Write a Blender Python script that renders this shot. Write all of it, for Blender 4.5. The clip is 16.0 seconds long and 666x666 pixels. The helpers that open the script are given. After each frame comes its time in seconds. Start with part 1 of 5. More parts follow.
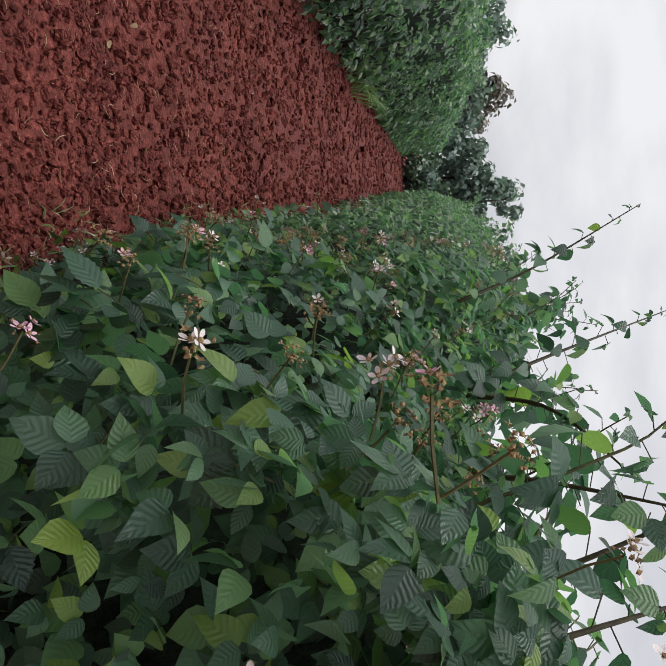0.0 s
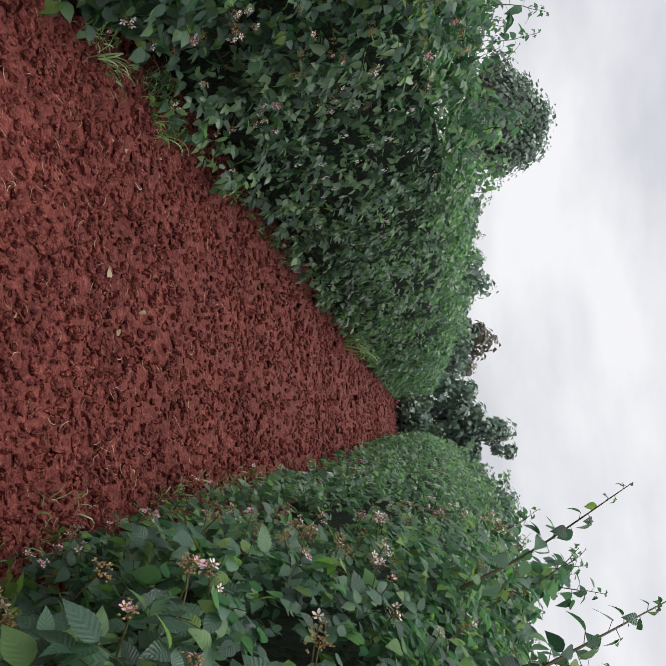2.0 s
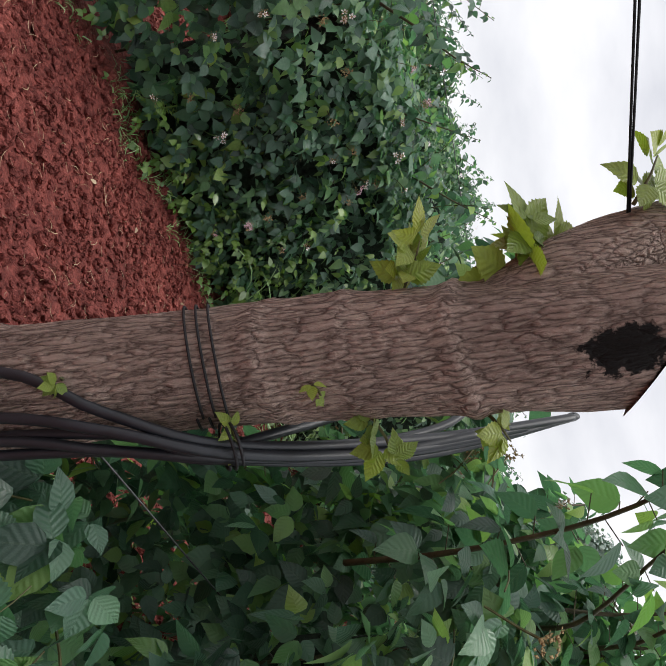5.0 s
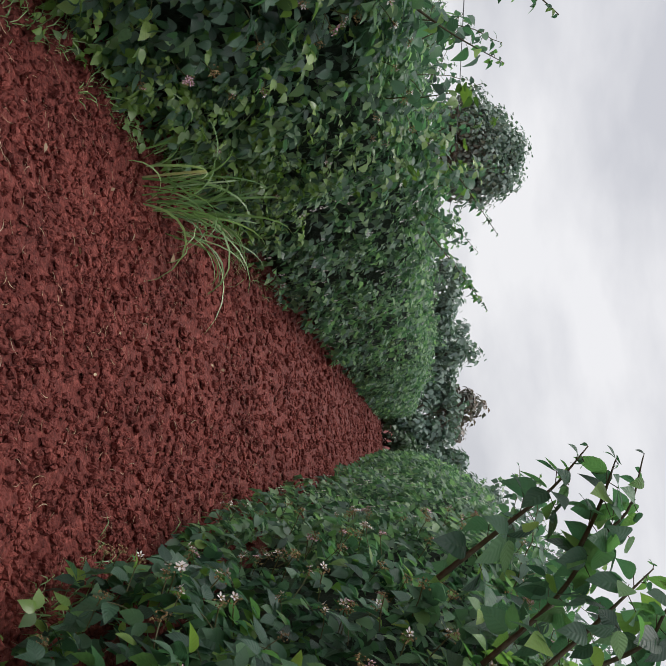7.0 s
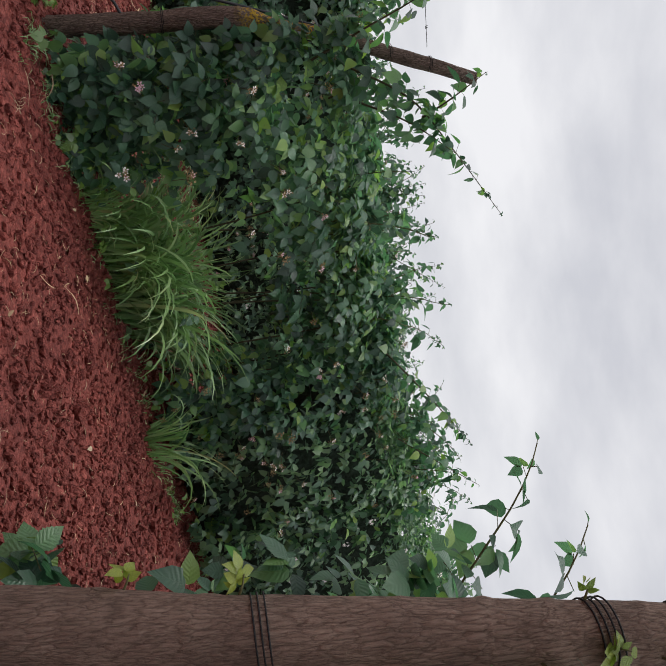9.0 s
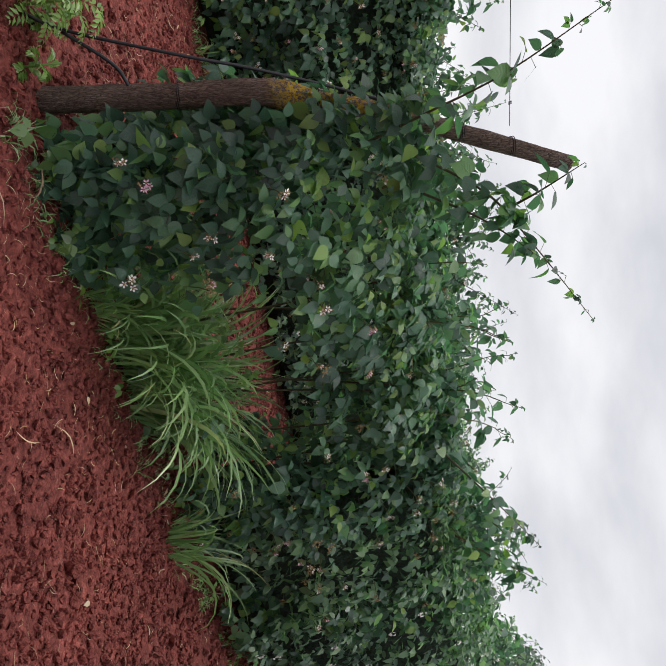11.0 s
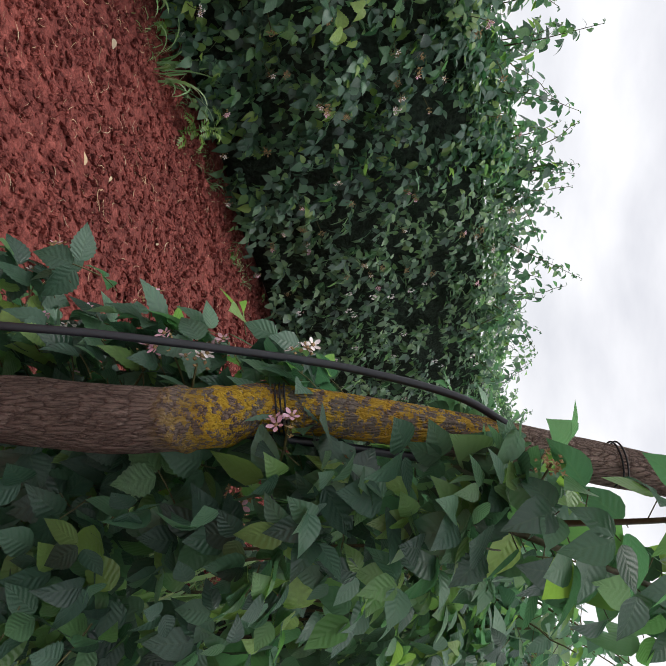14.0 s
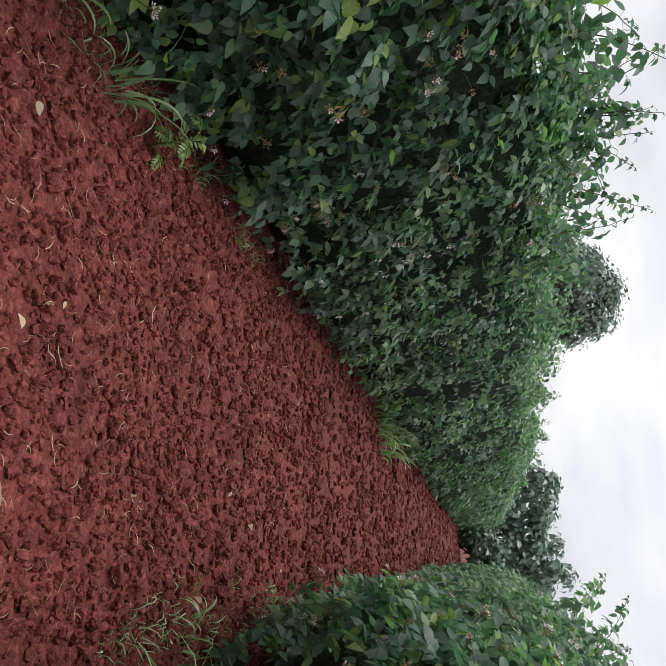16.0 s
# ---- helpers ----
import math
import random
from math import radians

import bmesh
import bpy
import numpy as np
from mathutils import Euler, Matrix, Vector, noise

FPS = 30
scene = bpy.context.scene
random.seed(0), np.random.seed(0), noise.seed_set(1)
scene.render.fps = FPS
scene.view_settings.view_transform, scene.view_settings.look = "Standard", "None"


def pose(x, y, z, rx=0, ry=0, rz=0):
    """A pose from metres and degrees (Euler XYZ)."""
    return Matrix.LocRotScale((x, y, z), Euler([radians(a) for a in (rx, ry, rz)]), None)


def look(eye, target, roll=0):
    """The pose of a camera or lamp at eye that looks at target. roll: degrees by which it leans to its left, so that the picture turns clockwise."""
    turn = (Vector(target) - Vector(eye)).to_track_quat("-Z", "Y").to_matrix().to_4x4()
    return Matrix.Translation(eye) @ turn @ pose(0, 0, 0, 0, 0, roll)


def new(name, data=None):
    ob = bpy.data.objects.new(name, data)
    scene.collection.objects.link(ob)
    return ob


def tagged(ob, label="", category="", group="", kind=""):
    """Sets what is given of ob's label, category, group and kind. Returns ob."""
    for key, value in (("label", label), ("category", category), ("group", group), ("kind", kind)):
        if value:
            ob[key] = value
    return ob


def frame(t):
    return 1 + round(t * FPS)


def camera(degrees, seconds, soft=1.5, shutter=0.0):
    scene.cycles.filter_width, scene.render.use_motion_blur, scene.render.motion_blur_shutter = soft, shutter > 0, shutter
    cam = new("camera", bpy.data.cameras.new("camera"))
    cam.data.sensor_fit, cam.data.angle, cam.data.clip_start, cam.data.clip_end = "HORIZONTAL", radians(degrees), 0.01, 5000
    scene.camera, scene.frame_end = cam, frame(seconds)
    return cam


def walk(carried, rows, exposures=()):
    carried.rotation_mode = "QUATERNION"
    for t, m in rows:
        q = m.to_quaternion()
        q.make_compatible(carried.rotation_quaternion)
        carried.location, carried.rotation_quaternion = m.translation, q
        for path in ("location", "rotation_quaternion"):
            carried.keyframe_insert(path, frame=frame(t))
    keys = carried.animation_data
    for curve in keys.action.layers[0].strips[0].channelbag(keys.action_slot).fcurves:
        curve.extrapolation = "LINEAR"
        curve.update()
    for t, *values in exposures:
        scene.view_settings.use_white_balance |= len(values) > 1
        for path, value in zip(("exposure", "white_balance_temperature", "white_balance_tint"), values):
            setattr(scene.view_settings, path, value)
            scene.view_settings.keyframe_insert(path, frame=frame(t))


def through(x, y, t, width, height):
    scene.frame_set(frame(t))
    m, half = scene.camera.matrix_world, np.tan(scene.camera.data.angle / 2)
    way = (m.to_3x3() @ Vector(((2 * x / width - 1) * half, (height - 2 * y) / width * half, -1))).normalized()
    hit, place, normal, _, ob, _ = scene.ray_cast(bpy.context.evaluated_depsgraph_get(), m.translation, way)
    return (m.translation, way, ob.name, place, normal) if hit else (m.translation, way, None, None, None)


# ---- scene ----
cam = camera(48.0, 16.0, 0.85)

PATH = [
    (0, (0.044, -0.023, 1.398), (0.413, 1.926, 1.146), 89.3),
    (0.5, (0.059, -0.024, 1.393), (0.521, 1.907, 1.150), 88.9),
    (1, (0.050, -0.024, 1.390), (0.453, 1.920, 1.146), 88.0),
    (1.5, (0.006, -0.038, 1.398), (0.152, 1.942, 1.159), 87.1),
    (2, (-0.108, -0.061, 1.402), (-0.371, 1.910, 1.189), 86.1),
    (2.4, (-0.352, -0.052, 1.370), (-1.173, 1.760, 1.160), 85.3),
    (2.5, (-0.436, 0.039, 1.321), (-1.355, 1.804, 1.120), 83.8),
    (3, (-0.609, 0.162, 1.304), (-1.672, 1.842, 1.085), 82.7),
    (3.5, (-0.890, 0.193, 1.350), (-1.998, 1.842, 1.116), 81.5),
    (3.8, (-1.106, 0.232, 1.377), (-2.389, 1.750, 1.153), 80.2),
    (4, (-1.222, 0.266, 1.381), (-2.612, 1.692, 1.196), 80.0),
    (4.2, (-1.325, 0.266, 1.366), (-2.727, 1.684, 1.210), 79.8),
    (4.5, (-1.521, 0.213, 1.381), (-2.864, 1.683, 1.187), 80.8),
    (4.7, (-1.648, 0.177, 1.389), (-2.990, 1.643, 1.165), 81.2),
    (6.8, (-3.401, -0.057, 1.254), (-3.715, 1.911, 1.082), 84.5),
    (7, (-3.506, -0.082, 1.252), (-3.816, 1.887, 1.093), 84.5),
    (7.5, (-3.763, -0.074, 1.214), (-4.528, 1.772, 1.124), 84.1),
    (7.8, (-4.018, -0.104, 1.224), (-5.168, 1.532, 1.219), 84.3),
    (8, (-4.159, -0.124, 1.236), (-5.460, 1.395, 1.251), 84.6),
    (8.2, (-4.299, -0.151, 1.228), (-5.672, 1.303, 1.253), 84.5),
    (8.5, (-4.490, -0.188, 1.233), (-5.981, 1.145, 1.258), 84.1),
    (8.7, (-4.614, -0.189, 1.246), (-6.187, 1.045, 1.273), 84.0),
    (10.8, (-5.756, -0.342, 1.408), (-7.229, 1.006, 1.290), 86.3),
    (11, (-5.873, -0.385, 1.427), (-7.364, 0.936, 1.248), 86.4),
    (11.5, (-6.263, -0.381, 1.402), (-7.802, 0.879, 1.193), 86.3),
    (11.8, (-6.497, -0.400, 1.392), (-8.035, 0.859, 1.169), 86.4),
    (12, (-6.643, -0.410, 1.379), (-8.157, 0.880, 1.170), 86.7),
    (12.5, (-7.026, -0.387, 1.368), (-8.541, 0.898, 1.135), 86.9),
    (13, (-7.418, -0.322, 1.389), (-8.844, 1.063, 1.168), 86.8),
    (13.3, (-7.672, -0.292, 1.378), (-8.935, 1.241, 1.151), 87.6),
    (13.5, (-7.813, -0.283, 1.393), (-8.958, 1.337, 1.139), 88.0),
    (13.7, (-7.969, -0.199, 1.399), (-9.084, 1.431, 1.081), 89.2),
    (14, (-8.216, -0.215, 1.397), (-9.295, 1.450, 1.148), 88.1),
    (14.5, (-8.634, -0.246, 1.402), (-9.685, 1.437, 1.148), 88.2),
    (15, (-9.013, -0.185, 1.408), (-10.062, 1.488, 1.089), 88.1),
    (15.5, (-9.364, -0.160, 1.392), (-10.256, 1.601, 1.069), 87.0),
    (16, (-9.684, -0.132, 1.374), (-10.272, 1.746, 1.016), 86.5),
]

EXPOSURES = [(0.0, 0.02), (1.5, 0.04), (2.6, 0.17), (4.5, 0.34), (6.8, 0.03), (7.6, -0.08), (8.0, -0.12), (8.7, -0.02), (11.0, 0.13), (13.0, 0.30), (13.6, 0.36), (14.2, 0.30), (15.0, 0.24), (16.0, 0.21)]
walk(cam, [(t, look(eye, target, roll)) for t, eye, target, roll in PATH], EXPOSURES)


# ---------------------------------------------------------------- sky and sun (overcast)
world = bpy.data.worlds.new("overcast_sky")
scene.world = world
world.use_nodes = True
wt = world.node_tree
wt.nodes.clear()


def wn(kind, **kw):
    n = wt.nodes.new(kind)
    for k, v in kw.items():
        n.inputs[k].default_value = v
    return n


w_out = wn("ShaderNodeOutputWorld")
w_sky = wn("ShaderNodeTexSky")
w_sky.sky_type, w_sky.sun_disc = "NISHITA", False
w_sky.sun_elevation, w_sky.sun_rotation = radians(80), radians(-27)
w_bgsky = wn("ShaderNodeBackground", Strength=0.09)
w_bgcloud = wn("ShaderNodeBackground", Strength=1.0)
w_co = wn("ShaderNodeTexCoord")
w_map = wn("ShaderNodeMapping")
w_map.inputs["Scale"].default_value = (1.0, 1.0, 2.6)
w_n1 = wn("ShaderNodeTexNoise", Scale=2.1, Detail=6.0, Roughness=0.52)
w_ramp = wn("ShaderNodeValToRGB")
w_ramp.color_ramp.elements[0].position, w_ramp.color_ramp.elements[0].color = 0.36, (0.64, 0.645, 0.69, 1)
w_ramp.color_ramp.elements[1].position, w_ramp.color_ramp.elements[1].color = 0.60, (0.91, 0.905, 0.925, 1)
w_mix = wn("ShaderNodeMixShader", Fac=0.93)
wl = wt.links.new
wl(w_sky.outputs[0], w_bgsky.inputs[0])
wl(w_co.outputs["Generated"], w_map.inputs[0])
wl(w_map.outputs[0], w_n1.inputs[0])
wl(w_n1.outputs["Fac"], w_ramp.inputs[0])
wl(w_ramp.outputs[0], w_bgcloud.inputs[0])
wl(w_bgsky.outputs[0], w_mix.inputs[1])
wl(w_bgcloud.outputs[0], w_mix.inputs[2])
wl(w_mix.outputs[0], w_out.inputs[0])

sun = new("sun", bpy.data.lights.new("sun", "SUN"))
sun.data.energy, sun.data.angle, sun.data.color = 1.7, radians(40), (1.0, 0.97, 0.93)
sun.matrix_world = look((0, 0, 20), (1.5, -3, 0))


# ---------------------------------------------------------------- materials
def mat(name):
    m = bpy.data.materials.new(name)
    m.use_nodes = True
    t = m.node_tree
    t.nodes.clear()
    return m, t


def nd(t, kind, **kw):
    n = t.nodes.new(kind)
    for k, v in kw.items():
        n.inputs[k.replace("_", " ")].default_value = v
    return n


def ramp(t, stops):
    r = t.nodes.new("ShaderNodeValToRGB")
    while len(r.color_ramp.elements) < len(stops):
        r.color_ramp.elements.new(0.5)
    for e, (p, c) in zip(r.color_ramp.elements, stops):
        e.position, e.color = p, (*c, 1)
    return r


def math_node(t, op, a, b=None):
    n = t.nodes.new("ShaderNodeMath")
    n.operation = op
    for i, v in enumerate((a, b)):
        if v is None:
            continue
        if isinstance(v, (int, float)):
            n.inputs[i].default_value = v
        else:
            t.links.new(v, n.inputs[i])
    return n.outputs[0]


def mix_rgb(t, kind, fac, a, b):
    n = t.nodes.new("ShaderNodeMixRGB")
    n.blend_type = kind
    for i, v in enumerate((fac, a, b)):
        if isinstance(v, (int, float)):
            n.inputs[i].default_value = v
        elif isinstance(v, tuple):
            n.inputs[i].default_value = (*v, 1)
        else:
            t.links.new(v, n.inputs[i])
    return n.outputs[0]


def leaf_material(name, stops, veins=True, per_object=False, gloss=0.36, through=0.42):
    """Leaf skin: colour varies from leaf to leaf, midrib and side veins from the leaf's own coordinates."""
    m, t = mat(name)
    L = t.links.new
    geo = nd(t, "ShaderNodeObjectInfo") if per_object else nd(t, "ShaderNodeNewGeometry")
    pick = geo.outputs["Random"] if per_object else geo.outputs["Random Per Island"]
    col = ramp(t, stops)
    L(pick, col.inputs[0])
    tc = nd(t, "ShaderNodeTexCoord")
    blot = nd(t, "ShaderNodeTexNoise", Scale=7.0, Detail=3.0)
    L(tc.outputs["Object"], blot.inputs[0])
    wide = nd(t, "ShaderNodeTexNoise", Scale=1.6, Detail=2.0)
    L(tc.outputs["Object"], wide.inputs[0])
    tone = mix_rgb(t, "MULTIPLY", 0.0 if per_object else 0.8, col.outputs[0], ramp_out(t, wide.outputs["Fac"], [(0.36, (0.76, 0.79, 0.84)), (0.64, (1.25, 1.22, 1.12))]))
    base = mix_rgb(t, "MULTIPLY", 0.5, tone, ramp_out(t, blot.outputs["Fac"], [(0.3, (0.62, 0.62, 0.6)), (0.7, (1.15, 1.12, 1.05))]))
    bs = nd(t, "ShaderNodeBsdfPrincipled", Roughness=gloss)
    bs.inputs["Specular IOR Level"].default_value = 0.85
    sheen = math_node(t, "FRACT", math_node(t, "MULTIPLY", pick, 37.7))
    L(math_node(t, "ADD", math_node(t, "MULTIPLY", sheen, 0.32), gloss - 0.10), bs.inputs["Roughness"])
    if veins:
        sep = nd(t, "ShaderNodeSeparateXYZ")
        L(tc.outputs["UV"], sep.inputs[0])
        u = math_node(t, "ABSOLUTE", math_node(t, "SUBTRACT", math_node(t, "MULTIPLY", sep.outputs[0], 2.0), 1.0))
        chev = math_node(t, "MULTIPLY", math_node(t, "SUBTRACT", sep.outputs[1], math_node(t, "MULTIPLY", u, 0.24)), 46.0)
        wave = math_node(t, "SINE", chev)
        vein = math_node(t, "POWER", math_node(t, "MAXIMUM", wave, 0.0), 6.0)
        rib = math_node(t, "LESS_THAN", u, 0.05)
        lines = math_node(t, "MAXIMUM", math_node(t, "MULTIPLY", vein, 0.55), rib)
        base = mix_rgb(t, "MIX", math_node(t, "MULTIPLY", lines, 0.07), base, (0.20, 0.27, 0.13))
        bump = nd(t, "ShaderNodeBump", Strength=0.5, Distance=0.0026)
        pucker = nd(t, "ShaderNodeTexNoise", Scale=16.0, Detail=3.0)
        L(tc.outputs["UV"], pucker.inputs[0])
        pleat = math_node(t, "ADD", math_node(t, "MULTIPLY", wave, -0.32), math_node(t, "MULTIPLY", pucker.outputs["Fac"], 0.6))
        L(math_node(t, "SUBTRACT", pleat, rib), bump.inputs["Height"])
        L(bump.outputs[0], bs.inputs["Normal"])
    L(base, bs.inputs["Base Color"])
    tr = nd(t, "ShaderNodeBsdfTranslucent")
    L(mix_rgb(t, "MULTIPLY", 1.0, base, (1.35, 1.65, 1.1)), tr.inputs[0])
    mx = nd(t, "ShaderNodeMixShader", Fac=through)
    L(bs.outputs[0], mx.inputs[1])
    L(tr.outputs[0], mx.inputs[2])
    out = nd(t, "ShaderNodeOutputMaterial")
    L(mx.outputs[0], out.inputs[0])
    return m


def ramp_out(t, fac, stops):
    r = ramp(t, stops)
    t.links.new(fac, r.inputs[0])
    return r.outputs[0]


def plain(name, color, rough=0.7, var=0.3, scale=30.0, bump=0.3, dist=0.003, stretch=(1, 1, 1), metal=0.0, spec=0.3):
    """A solid surface with mottling at two scales and fine relief."""
    m, t = mat(name)
    L = t.links.new
    tc = nd(t, "ShaderNodeTexCoord")
    mp = nd(t, "ShaderNodeMapping")
    mp.inputs["Scale"].default_value = stretch
    L(tc.outputs["Object"], mp.inputs[0])
    n1 = nd(t, "ShaderNodeTexNoise", Scale=scale, Detail=6.0, Roughness=0.6)
    n2 = nd(t, "ShaderNodeTexNoise", Scale=scale * 0.14, Detail=3.0)
    L(mp.outputs[0], n1.inputs[0])
    L(mp.outputs[0], n2.inputs[0])
    lo, hi = tuple(c * (1 - var) for c in color), tuple(min(1, c * (1 + var)) for c in color)
    c1 = ramp_out(t, n1.outputs["Fac"], [(0.3, lo), (0.7, hi)])
    c2 = mix_rgb(t, "MULTIPLY", 0.7, c1, ramp_out(t, n2.outputs["Fac"], [(0.35, (0.7, 0.7, 0.7)), (0.65, (1.15, 1.15, 1.15))]))
    bs = nd(t, "ShaderNodeBsdfPrincipled", Roughness=rough, Metallic=metal)
    bs.inputs["Specular IOR Level"].default_value = spec
    L(c2, bs.inputs["Base Color"])
    bp = nd(t, "ShaderNodeBump", Strength=bump, Distance=dist)
    L(n1.outputs["Fac"], bp.inputs["Height"])
    L(bp.outputs[0], bs.inputs["Normal"])
    out = nd(t, "ShaderNodeOutputMaterial")
    L(bs.outputs[0], out.inputs[0])
    return m


LEAF_STOPS = [(0.0, (0.024, 0.062, 0.043)), (0.36, (0.067, 0.158, 0.104)), (0.72, (0.110, 0.240, 0.142)), (0.89, (0.15, 0.31, 0.105)), (1.0, (0.27, 0.41, 0.09))]
M_LEAF = leaf_material("bramble_leaf", LEAF_STOPS)
M_LEAF_OB = leaf_material("bramble_leaf_single", LEAF_STOPS, per_object=True)
# young growth, further lightened to paint in brighter light near the hedge tops
M_LEAF_TOPLIT = leaf_material("young_bramble_leaf_toplit", [(0.0, (0.048, 0.105, 0.080)), (0.36, (0.105, 0.215, 0.150)), (0.72, (0.150, 0.295, 0.185)), (1.0, (0.27, 0.41, 0.12))])
# same brambles farther off, paler, with some distance haze put into the colour
M_LEAF_FAR = leaf_material("bramble_leaf_far_hazed", [(0.0, (0.055, 0.118, 0.082)), (0.5, (0.125, 0.240, 0.150)), (1.0, (0.28, 0.43, 0.23))], veins=False)
M_YOUNG = leaf_material("young_leaf", [(0.0, (0.16, 0.25, 0.035)), (1.0, (0.32, 0.38, 0.05))], per_object=True, through=0.3)
# distance haze is painted into this leaf colour, paler and bluer
M_TREE_HAZED = leaf_material("tree_leaf_hazed", [(0.0, (0.12, 0.195, 0.175)), (1.0, (0.25, 0.35, 0.30))], veins=False, through=0.2)
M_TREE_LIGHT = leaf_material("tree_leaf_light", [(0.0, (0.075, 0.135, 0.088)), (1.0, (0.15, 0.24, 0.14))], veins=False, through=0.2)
M_TREE_RUST = leaf_material("tree_leaf_rust", [(0.0, (0.12, 0.14, 0.12)), (1.0, (0.23, 0.17, 0.15))], veins=False, through=0.15)
M_GRASS = leaf_material("grass_blade", [(0.0, (0.14, 0.27, 0.10)), (0.6, (0.25, 0.42, 0.17)), (0.92, (0.38, 0.55, 0.28)), (1.0, (0.42, 0.40, 0.22))], veins=False, through=0.25)
M_WEED = leaf_material("weed_leaf", [(0.0, (0.065, 0.14, 0.035)), (1.0, (0.20, 0.34, 0.065))], veins=False, through=0.25)
M_STRAW = leaf_material("dry_straw", [(0.0, (0.28, 0.17, 0.09)), (1.0, (0.55, 0.42, 0.27))], veins=False, gloss=0.7, through=0.05)
# dark colour stands in for the shade deep between the leaves
M_CORE = plain("painted_shade_core", (0.032, 0.050, 0.036), rough=0.9, var=0.6, scale=26, bump=1.0, dist=0.05)
M_CANE = plain("bramble_cane", (0.075, 0.065, 0.035), rough=0.55, var=0.4, scale=60)
M_CANE_RED = plain("young_cane", (0.10, 0.10, 0.04), rough=0.5, var=0.4, scale=60)
M_PETAL_PINK = plain("pink_petal", (0.74, 0.47, 0.57), rough=0.6, var=0.15, scale=120, bump=0.1)
M_PETAL_WHITE = plain("white_petal", (0.82, 0.76, 0.74), rough=0.6, var=0.1, scale=120, bump=0.1)
M_SEPAL = plain("brown_sepal", (0.34, 0.245, 0.12), rough=0.75, var=0.45, scale=150)
M_HOSE = plain("black_hose", (0.014, 0.017, 0.022), rough=0.42, var=0.25, scale=40, bump=0.1, spec=0.5)
M_ROPE = plain("black_rope", (0.016, 0.017, 0.019), rough=0.6, var=0.4, scale=200, bump=0.5)
M_WIRE = plain("steel_wire", (0.10, 0.10, 0.105), rough=0.5, var=0.3, scale=80, metal=0.6)
M_STICK = plain("weathered_stick", (0.045, 0.04, 0.038), rough=0.8, var=0.4, scale=60)
M_CUT = plain("sawn_wood", (0.19, 0.095, 0.075), rough=0.8, var=0.35, scale=45, bump=0.5, stretch=(1, 1, 1))


def bark_material(name, dark, light, lichen=None, rot=None, fissured=0.9):
    m, t = mat(name)
    L = t.links.new
    tc = nd(t, "ShaderNodeTexCoord")
    mp = nd(t, "ShaderNodeMapping")
    mp.inputs["Scale"].default_value = (120, 120, 15)
    L(tc.outputs["Object"], mp.inputs[0])
    n1 = nd(t, "ShaderNodeTexNoise", Scale=1.0, Detail=10.0, Roughness=0.72, Distortion=1.4)
    L(mp.outputs[0], n1.inputs[0])
    n2 = nd(t, "ShaderNodeTexNoise", Scale=9.0, Detail=4.0)
    L(tc.outputs["Object"], n2.inputs[0])
    # interlaced long plates of bark with fissures between them, at two sizes
    bend = nd(t, "ShaderNodeTexNoise", Scale=22.0, Detail=4.0, Roughness=0.6)
    L(tc.outputs["Object"], bend.inputs[0])
    plates = []
    for scale, push in (((125, 125, 20.0), 1.1), ((260, 260, 60.0), 1.5)):
        mq = nd(t, "ShaderNodeMapping")
        mq.inputs["Scale"].default_value = scale
        L(tc.outputs["Object"], mq.inputs[0])
        mv = nd(t, "ShaderNodeVectorMath")
        mv.operation = "MULTIPLY_ADD"
        mv.inputs[1].default_value = (push, push, push)
        L(bend.outputs["Color"], mv.inputs[0])
        L(mq.outputs[0], mv.inputs[2])
        vo = nd(t, "ShaderNodeTexVoronoi", Scale=1.0)
        vo.feature = "DISTANCE_TO_EDGE"
        L(mv.outputs[0], vo.inputs["Vector"])
        plates.append(vo.outputs["Distance"])
    ridge = math_node(t, "MINIMUM", math_node(t, "ADD", math_node(t, "MULTIPLY", plates[0], 2.6), math_node(t, "MULTIPLY", plates[1], 0.9)), 1.0)
    gap = ramp_out(t, ridge, [(0.0, (0.20, 0.175, 0.165)), (0.22, (0.58, 0.56, 0.55)), (0.6, (1.12, 1.10, 1.08))])
    c = ramp_out(t, n1.outputs["Fac"], [(0.30, dark), (0.45, tuple((a + 2 * b) / 3 for a, b in zip(dark, light))), (0.60, light)])
    c = mix_rgb(t, "MULTIPLY", 0.8, c, ramp_out(t, n2.outputs["Fac"], [(0.3, (0.68, 0.64, 0.62)), (0.7, (1.2, 1.16, 1.12))]))
    c = mix_rgb(t, "MULTIPLY", fissured, c, gap)
    if lichen:
        z0, z1, colour = lichen
        sep = nd(t, "ShaderNodeSeparateXYZ")
        L(tc.outputs["Object"], sep.inputs[0])
        n3 = nd(t, "ShaderNodeTexNoise", Scale=44.0, Detail=6.0, Roughness=0.75)
        L(tc.outputs["Object"], n3.inputs[0])
        n4 = nd(t, "ShaderNodeTexNoise", Scale=11.0, Detail=2.0)
        L(tc.outputs["Object"], n4.inputs[0])
        up = ramp_out(t, math_node(t, "DIVIDE", math_node(t, "SUBTRACT", sep.outputs[2], z0 - 0.05), z1 - z0 + 0.1),
                      [(0.0, (0, 0, 0)), (0.16, (1, 1, 1)), (0.85, (0.85, 0.85, 0.85)), (1.0, (0, 0, 0))])
        grey = mix_rgb(t, "MIX", ramp_out(t, n4.outputs["Fac"], [(0.42, (0, 0, 0)), (0.52, (1, 1, 1))]), c, (0.22, 0.21, 0.18))
        c = mix_rgb(t, "MIX", math_node(t, "MULTIPLY", up, 0.7), c, grey)
